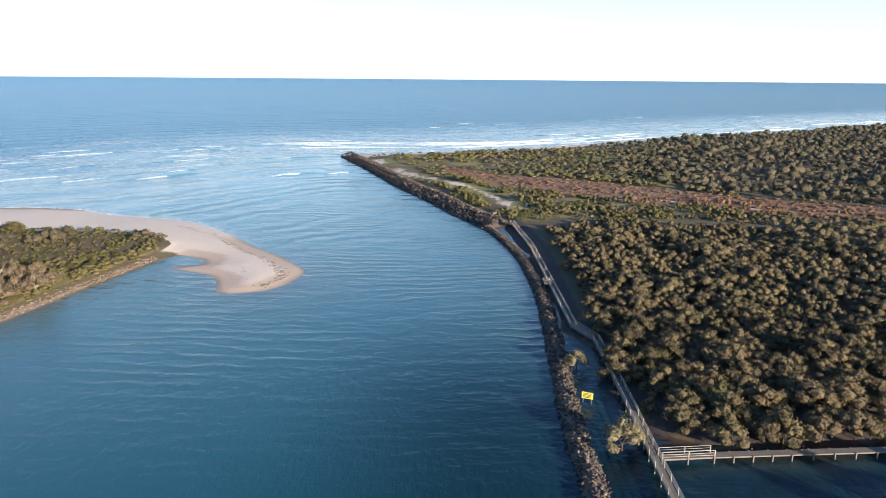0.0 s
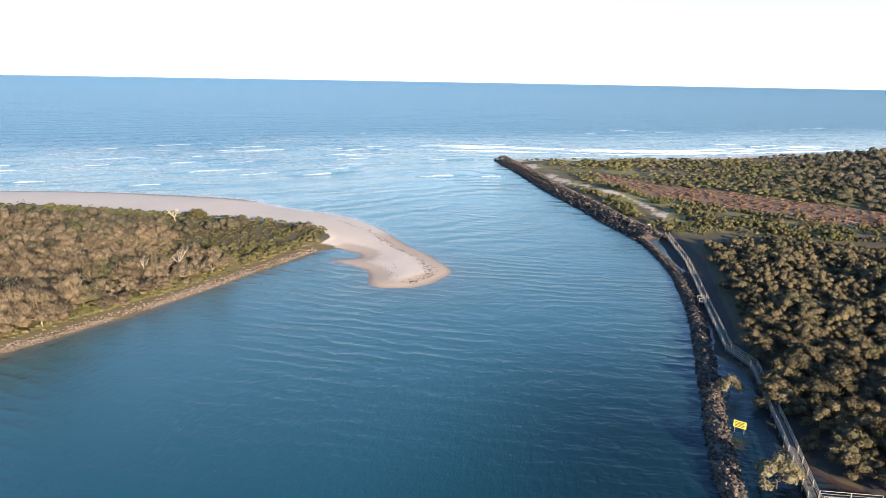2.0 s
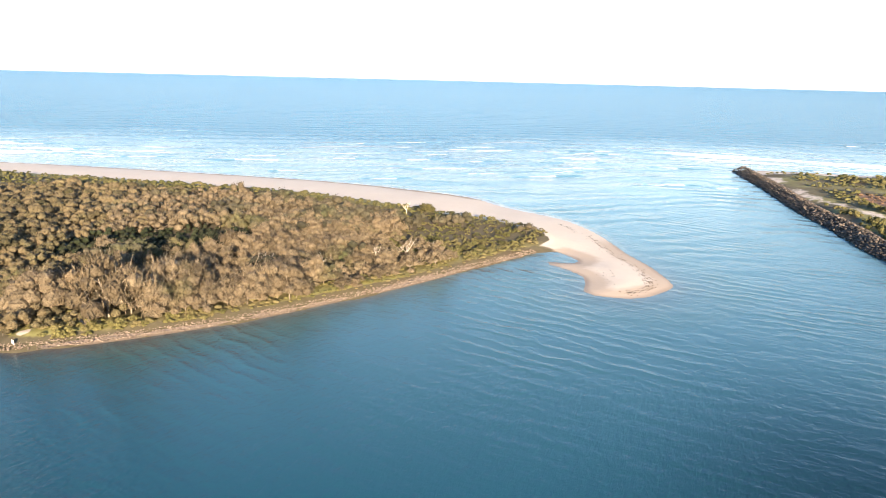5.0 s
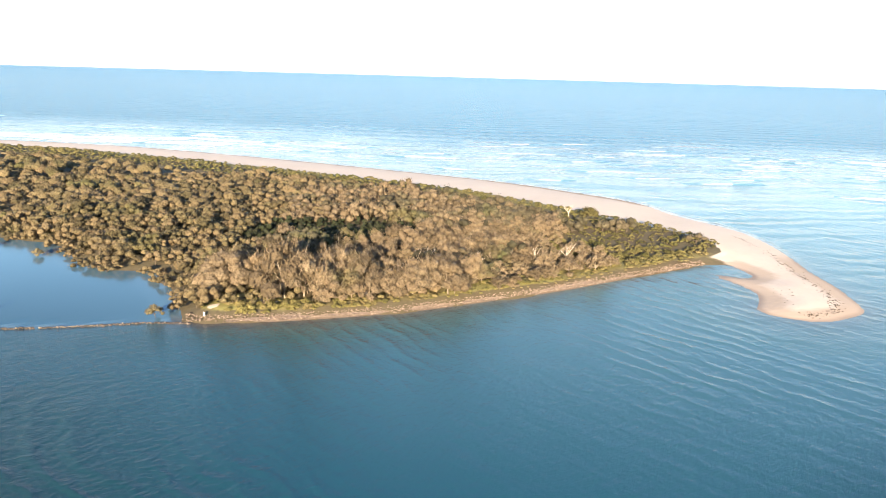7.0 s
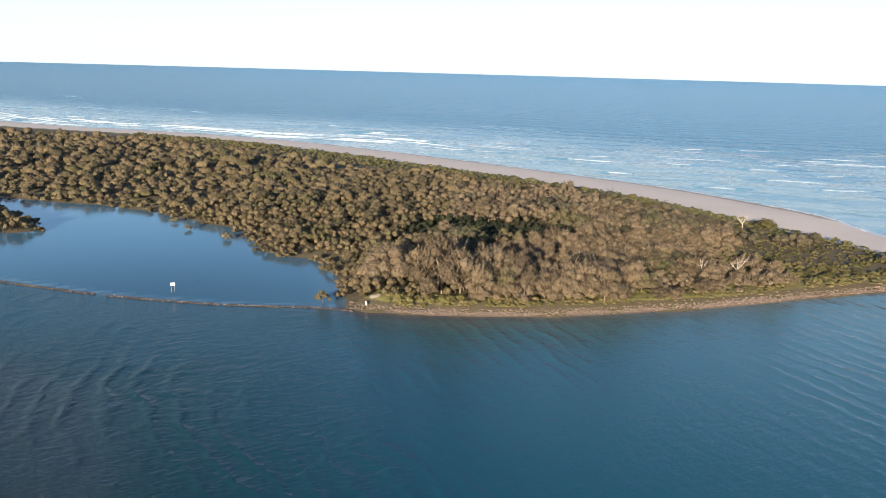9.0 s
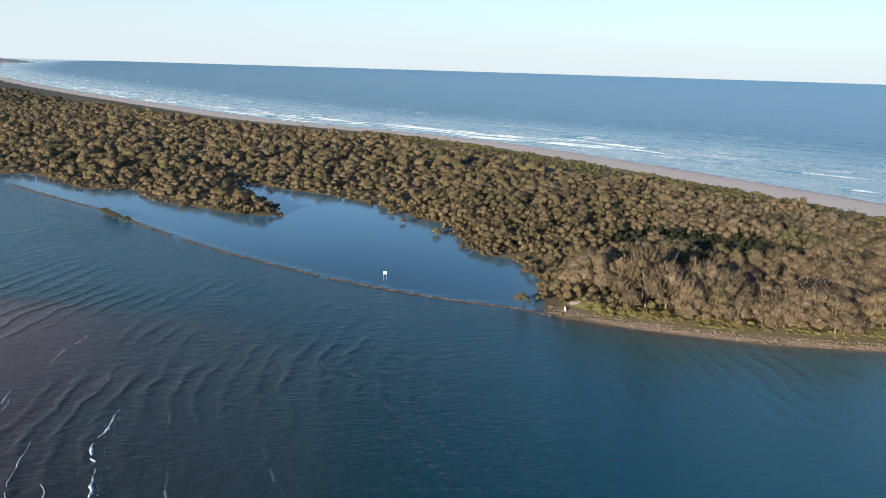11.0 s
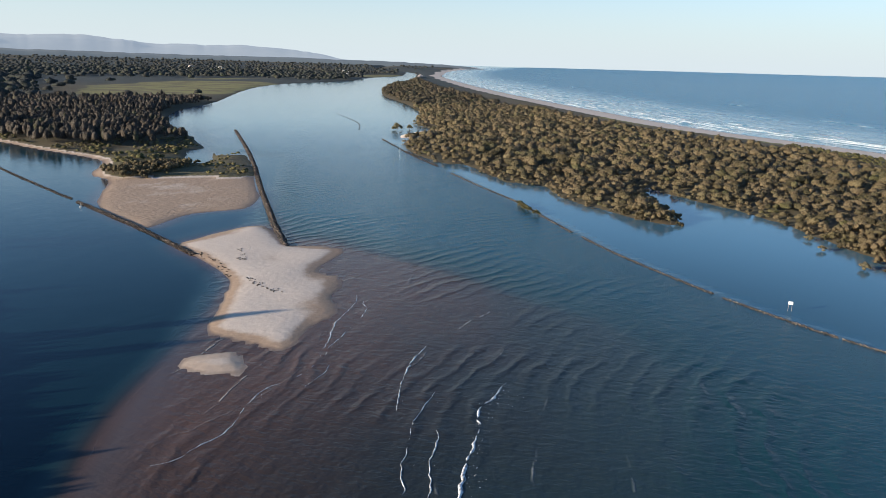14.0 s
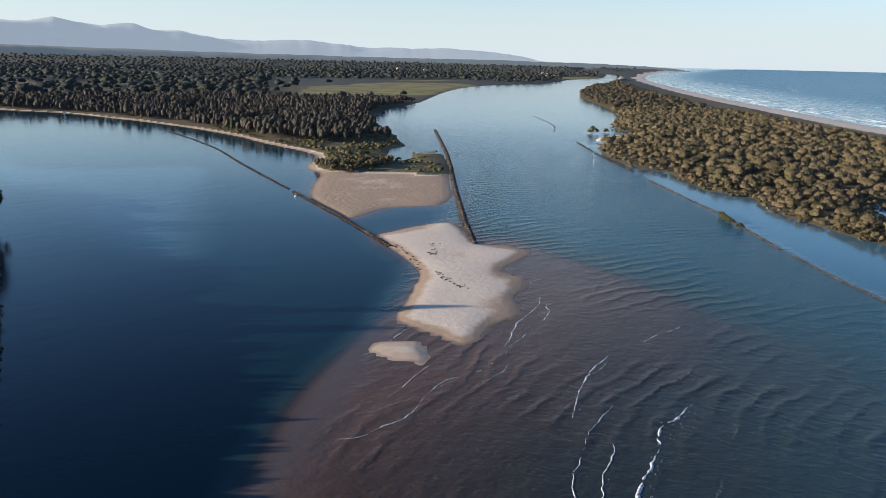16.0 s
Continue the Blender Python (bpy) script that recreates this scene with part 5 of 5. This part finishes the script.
def shoal_breakers():
    """Thin broken crests that run over the shoal towards the sandbar."""
    g = np.random.default_rng(79)
    crests = (([(-60, -20), (-68, -22.4), (-76, -23.8), (-84, -25.2), (-92, -25.8), (-101, -24.9)], 0.29, 0.14), ([(-60, -22.5), (-67, -25.2), (-74, -27.7), (-83, -30.6)], 0.10, 0.08),
              ([(-62, -27), (-70, -30.3), (-76, -31.9), (-84, -34.1), (-94, -34.4)], 0.08, 0.07), ([(-84, -37.5), (-90, -39.2), (-99, -41.8), (-110, -42.1)], 0.16, 0.08),
              ([(-58, -63.5), (-62.5, -58), (-73, -57), (-82, -59.4), (-93, -56.8), (-107, -61.3), (-124, -64.8), (-131, -69)], 0.11, 0.04), ([(-97, -57.2), (-108, -58.7), (-118, -60.2), (-128, -64.5)], 0.07, 0.04),
              ([(-84, -55), (-90, -53.5), (-96, -54)], 0.06, 0.04))
    heap = Heap()
    for i, (line, wide, tall) in enumerate(crests):
        line = smooth(line, steps=14)
        run = np.concatenate([[0], np.cumsum(np.linalg.norm(np.diff(line, axis=0), axis=1))])
        at = np.arange(0, run[-1], 0.35)
        k = len(at)
        base = np.column_stack([np.interp(at, run, line[:, c]) for c in (0, 1)])
        nrm = np.gradient(base, axis=0)
        nrm = np.column_stack([-nrm[:, 1], nrm[:, 0]]) / np.linalg.norm(nrm, axis=1)[:, None]
        nrm *= np.sign(nrm[:, 1:2] + 1e-6) * -1
        mark = np.column_stack([at, 0 * at + i * 31])
        base = base + nrm * (0.7 * lattice(mark, 5, 81) + 0.22 * lattice(mark, 1.1, 82))[:, None]
        thick = wide * np.clip(0.55 + (0.3 if wide > 0.2 else 0.6) * lattice(mark, 9, 83) + 0.65 * lattice(mark, 0.9, 84), 0, 1.6) * np.clip(6 * np.minimum(at / run[-1], 1 - at / run[-1]), 0, 1)
        prof = [(-1.0, 0.0), (-0.35, 0.75), (0.25, 1.0), (0.75, 0.35), (1.0, 0.0)]
        v = np.concatenate([np.column_stack([base + nrm * (o * thick)[:, None], 0.012 + h * tall * np.clip(thick / wide, 0, 1)]) for o, h in prof])
        f = np.array([(a * k + j, a * k + j + 1, (a + 1) * k + j + 1, (a + 1) * k + j) for a in range(4) for j in range(k - 1) if max(thick[j], thick[j + 1]) > 0.02])
        heap.put(v, f)
        # loose scraps of foam left behind the crest
        for _ in range(int(run[-1] * (3.0 if wide > 0.2 else 0.2))):
            j = g.integers(0, k)
            if thick[j] < 0.05:
                continue
            c = base[j] - nrm[j] * abs(g.normal(0.6, 1.3)) + g.normal(scale=0.4, size=2)
            heap.put(ICO_V * np.array([g.uniform(0.03, 0.14), g.uniform(0.03, 0.08), 0.012]) + (c[0], c[1], 0.012), ICO_F)
    thing("shoal_waves", "thin white crests of small waves breaking over the brown shoal", "waves", kind="stuff", mesh=heap.mesh("shoal_waves", [SHOAL_FOAM], False))


SHOAL_FOAM = Nodes("thin_shoal_foam")
SHOAL_FOAM = SHOAL_FOAM.end(SHOAL_FOAM.mix(SHOAL_FOAM.span(SHOAL_FOAM.noise(SHOAL_FOAM.place(), 2.2, 4, 0.7), 0.36, 0.56), (0.16, 0.15, 0.145), (0.80, 0.82, 0.82)), 0.9)
shoal_breakers()

# ---------------------------------------------------------------- single plants and small things
def single(kind, name, label, x, y, size, seed, z=None, category="tree"):
    leafy, woody, tall, wide = KINDS[kind]
    if size > 1.4 and kind == "oak":
        kit, size = merged(plant(seed, tall * size * 0.8, wide * size, 30, 70, 0.15, True, kind)), 1.0
    else:
        kit = merged(plant(seed, tall, wide, 12, 60, 0.036 * wide + 0.05, True, kind))
    ground = lay(np.array([(x, y)], float))[0][0] if z is None else z
    ob = thing(name, label, category, at=pose(x, y, ground - 0.05, 0, 0, seed * 37 % 360) @ Matrix.Diagonal((size, size, size, 1)))
    part("trunk", as_mesh("trunk", kit[0], woody), ob)
    part("crown", as_mesh("crown", kit[1], PALE_MANGROVE if name == "mangrove_bush" else leafy), ob)


single("mangrove", "mangrove_bush", "lone olive mangrove bush among the wall rocks", 20.8, 114.8, 0.72, 601, 0.2, "bush")
single("mangrove", "mangrove_bush", "wide olive mangrove bush standing in dark shallows", 22.6, 86.6, 1.0, 602, 0.0, "bush")
single("mangrove", "mangrove_bush", "lone mangrove bush on the drowned rock wall", -137.0, 50.0, 0.62, 603, 0.1, "bush")
single("mangrove", "mangrove_bush", "small mangrove bush standing in the lagoon", -203, 45, 0.5, 604, 0.0, "bush")
single("mangrove", "mangrove_bush", "small mangrove bush standing in the lagoon", -220, 37, 0.45, 605, 0.0, "bush")
single("mangrove", "mangrove_bush", "small mangrove bush standing in the lagoon", -233, 35, 0.45, 606, 0.0, "bush")
single("mangrove", "mangrove_bush", "dark mangrove bush standing in the river", -480, -214, 1.3, 607, 0.0, "bush")
single("mangrove", "mangrove_bush", "dark mangrove bush standing in the river", -492, -209, 0.8, 608, 0.0, "bush")
single("oak", "she_oak_tree", "broad brown she-oak at the corner of the bank", -141, 68, 2.2, 609)
single("oak", "she_oak_tree", "broad brown she-oak at the corner of the bank", -150, 75, 1.5, 610)
single("scrub", "dune_shrub", "round pale grey shrub at the edge of the beach", -136, 200, 2.2, 611, None, "shrub")
single("scrub", "dune_shrub", "round pale grey shrub at the edge of the beach", -174, 188, 2.0, 612, None, "shrub")
for i, (x, y) in enumerate(((-236, -54), (-239, -56), (-242, -58), (-245, -59.5), (-231, -50))):
    single("scrub", "wall_shrub", "low yellow-green shrub rooted on the rock wall", x, y, 0.9, 620 + i, 0.2, "shrub")


def tall_tree(x, y, tall, wide, seed):
    kit = merged(plant(seed, 9.5, 3.7, 10, 40, 0.3, True, "gum"))
    ground = lay(np.array([(x, y)], float))[0][0]
    ob = thing("tall_tree", "tall narrow dark tree on the shaded bank", "tree", "tall trees on the shaded bank", at=pose(x, y, ground - 0.05, 0, 0, seed * 37 % 360) @ Matrix.Diagonal((wide / 3.7, wide / 3.7, tall / 9.5, 1)))
    part("trunk", as_mesh("trunk", kit[0], BARK), ob)
    part("crown", as_mesh("crown", kit[1], GUM), ob)


for i, (x, y, tall, wide) in enumerate(((-45.8, -152.5, 22.5, 2.6), (-38.5, -145.5, 21, 2.2), (-83, -226, 26, 2.6), (-78, -219, 25.5, 2.0))):
    tall_tree(x, y, tall, wide, 640 + i)


def dead_tree(x, y, tall, seed, label):
    g = np.random.default_rng(seed)
    h = Heap()
    fork = np.array([g.uniform(-0.3, 0.3), g.uniform(-0.3, 0.3), tall * 0.35])
    h.put(*limb((0, 0, -0.3), fork, 0.16, 0.11, 6))
    for _ in range(6):
        e = fork + np.array([g.uniform(-0.4, 0.4) * tall, g.uniform(-0.4, 0.4) * tall, g.uniform(0.25, 0.65) * tall])
        h.put(*limb(fork, e, 0.08, 0.035, 5))
        for _ in range(3):
            m = fork + (e - fork) * g.uniform(0.5, 0.9)
            h.put(*limb(m, m + g.normal(scale=0.13 * tall, size=3) + np.array([0, 0, 0.1 * tall]), 0.035, 0.012, 4))
    ob = thing("dead_tree", label, "tree", at=pose(x, y, lay(np.array([(x, y)], float))[0][0]))
    part("trunk", h.mesh("trunk", [DEAD]), ob)


DEAD = bark_material("bleached_wood", (0.36, 0.31, 0.26), (0.58, 0.52, 0.45))
for i, (x, y, t) in enumerate(((-139, 193, 5.5), (-107, 148, 6), (-111, 141, 5), (-123, 112, 6), (-127, 94, 5.5), (-104, 158, 4.5), (-116, 124, 5), (-135, 82, 5.5), (-119, 101, 5))):
    dead_tree(x, y, t, 700 + i, "bleached bare tree with forked pale branches")


def marker_post(name, label, x, y, tall, wide, mat):
    ob = thing(name, label, "marker", at=pose(x, y, 0))
    part("pole", bars("pole", [((0, 0, -1.5), (0, 0, tall), 0.16, 0.16)], [STEEL]), ob)
    part("board", bars("board", [((-wide / 2, -0.1, tall - wide / 2), (wide / 2, -0.1, tall - wide / 2), 0.06, wide)], [mat]), ob)


marker_post("bank_marker", "white square marker board on the stone bank", -129.6, 57.2, 1.6, 0.8, WHITE)
marker_post("river_marker", "white marker standing in the river", -356, -157, 2.6, 1.4, WHITE)
marker_post("shore_marker", "white marker on the far sandy shore", -276, -581, 3.2, 2.2, WHITE)


def buoy(x, y):
    ob = thing("buoy", "small pale float beside the rock wall", "buoy", at=pose(x, y, 0))
    bm = bmesh.new()
    bmesh.ops.create_uvsphere(bm, u_segments=12, v_segments=8, radius=0.5)
    me = bpy.data.meshes.new("float")
    bm.to_mesh(me)
    me.materials.append(WHITE)
    part("float", me, ob)
    part("staff", bars("staff", [((0, 0, 0.3), (0, 0, 1.5), 0.07, 0.07)], [STEEL]), ob)


buoy(-171, -192)


def house(x, y, turn, w, d, h):
    r = math.hypot(x, y)
    z = float(lay(np.array([(x, y)], float))[0][0]) - 0.3
    ob = thing("house", "far pale house with a light pitched roof", "house", "houses of the far town", at=pose(x, y, z, 0, 0, turn))
    part("wall", bars("wall", [((-w / 2, 0, h / 2), (w / 2, 0, h / 2), d, h)], [WALLING]), ob)
    k = 0.5
    v = np.array([(-w / 2 - k, -d / 2 - k, h + 0.01), (w / 2 + k, -d / 2 - k, h + 0.01), (w / 2 + k, d / 2 + k, h + 0.01), (-w / 2 - k, d / 2 + k, h + 0.01), (-w / 2, 0, h + d * 0.3), (w / 2, 0, h + d * 0.3)])
    hp = Heap()
    hp.put(v, np.array([(0, 1, 5, 4), (2, 3, 4, 5)]))
    hp.put(v, np.array([(1, 2, 5), (3, 0, 4)]))
    hp.put(v, np.array([(3, 2, 1, 0)]))
    part("roof", hp.mesh("roof", [ROOF]), ob)
    for o in (-0.28, 0.28):
        for s in (-1, 1):
            part("window", bars("window", [((w * o - 0.9, s * (d / 2 + 0.03), h * 0.55), (w * o + 0.9, s * (d / 2 + 0.03), h * 0.55), 0.06, h * 0.35)], [BLACK]), ob, "dark window pane")


g8 = np.random.default_rng(88)
for x, y in ((-1990, -1060), (-2050, -1090), (-2160, -1120), (-2090, -1150), (-2230, -1190), (-2330, -1240), (-2010, -1130), (-2300, -1780), (-2380, -1990), (-2450, -1600), (-2180, -1500), (-2600, -1400)):
    house(x, y, g8.uniform(0, 180), g8.uniform(14, 24), g8.uniform(9, 13), g8.uniform(4, 6.5))


def drift(name, label, line, spread, count, seed, size):
    """A broken line of dry weed and sticks on the sand."""
    g = np.random.default_rng(seed)
    line = smooth(line, steps=6)
    heap = Heap()
    idx = g.uniform(0, len(line) - 1.01, count)
    q = np.array([line[int(i)] + (line[int(i) + 1] - line[int(i)]) * (i % 1) for i in idx]) + g.normal(scale=spread, size=(count, 2))
    z, c = lay(q)
    for (x, y), h, ok in zip(q, z, c["land"]):
        if h < 0.03:
            continue
        s = size * g.uniform(0.4, 1.4)
        turn = g.uniform(0, 6.28)
        m = np.array([(math.cos(turn), math.sin(turn), 0), (-math.sin(turn), math.cos(turn), 0), (0, 0, 1)])
        heap.put((ICO_V * np.array([s, s * g.uniform(0.25, 0.6), 0.09])) @ m + (x, y, h + 0.03), ICO_F)
    thing(name, label, "seaweed", kind="stuff", mesh=heap.mesh(name, [WEED]))


drift("seaweed_line", "dark line of dry seaweed along the spit's shore", [(-96, 226), (-80, 213), (-66, 196), (-55, 184), (-48, 174), (-46, 166), (-49, 159)], 0.9, 260, 91, 0.24)
drift("seaweed_line", "scattered dark weed and sticks on the sandbar", [(-141, -119), (-135, -108), (-128, -100)], 0.6, 45, 92, 0.32)
drift("seaweed_line", "scattered dark weed and sticks on the sandbar", [(-149, -112), (-144, -107), (-140, -105)], 0.8, 26, 93, 0.35)
drift("seaweed_line", "scattered dark weed and sticks on the sandbar", [(-129, -95), (-125, -90), (-122, -82)], 0.5, 40, 94, 0.32)
drift("seaweed_line", "thin dark weed on the inner spit", [(-60, 178), (-57, 170), (-54, 163)], 1.5, 14, 95, 0.25)


def bench(x, y, turn):
    z = float(lay(np.array([(x, y)], float))[0][0])
    ob = thing("bench", "pale timber bench beside the path", "bench", at=pose(x, y, z, 0, 0, turn))
    part("seat", bars("seat", [((-0.9, 0, 0.45), (0.9, 0, 0.45), 0.42, 0.06)], [PALE_TIMBER]), ob)
    part("backrest", bars("backrest", [((-0.9, 0.22, 0.75), (0.9, 0.22, 0.75), 0.05, 0.3)], [PALE_TIMBER]), ob)
    for o in (-0.7, 0.7):
        part("leg", bars("leg", [((o, 0.1, -0.1), (o, 0.1, 0.43), 0.1, 0.3)], [TIMBER]), ob)


bench(12.5, 252, 40)
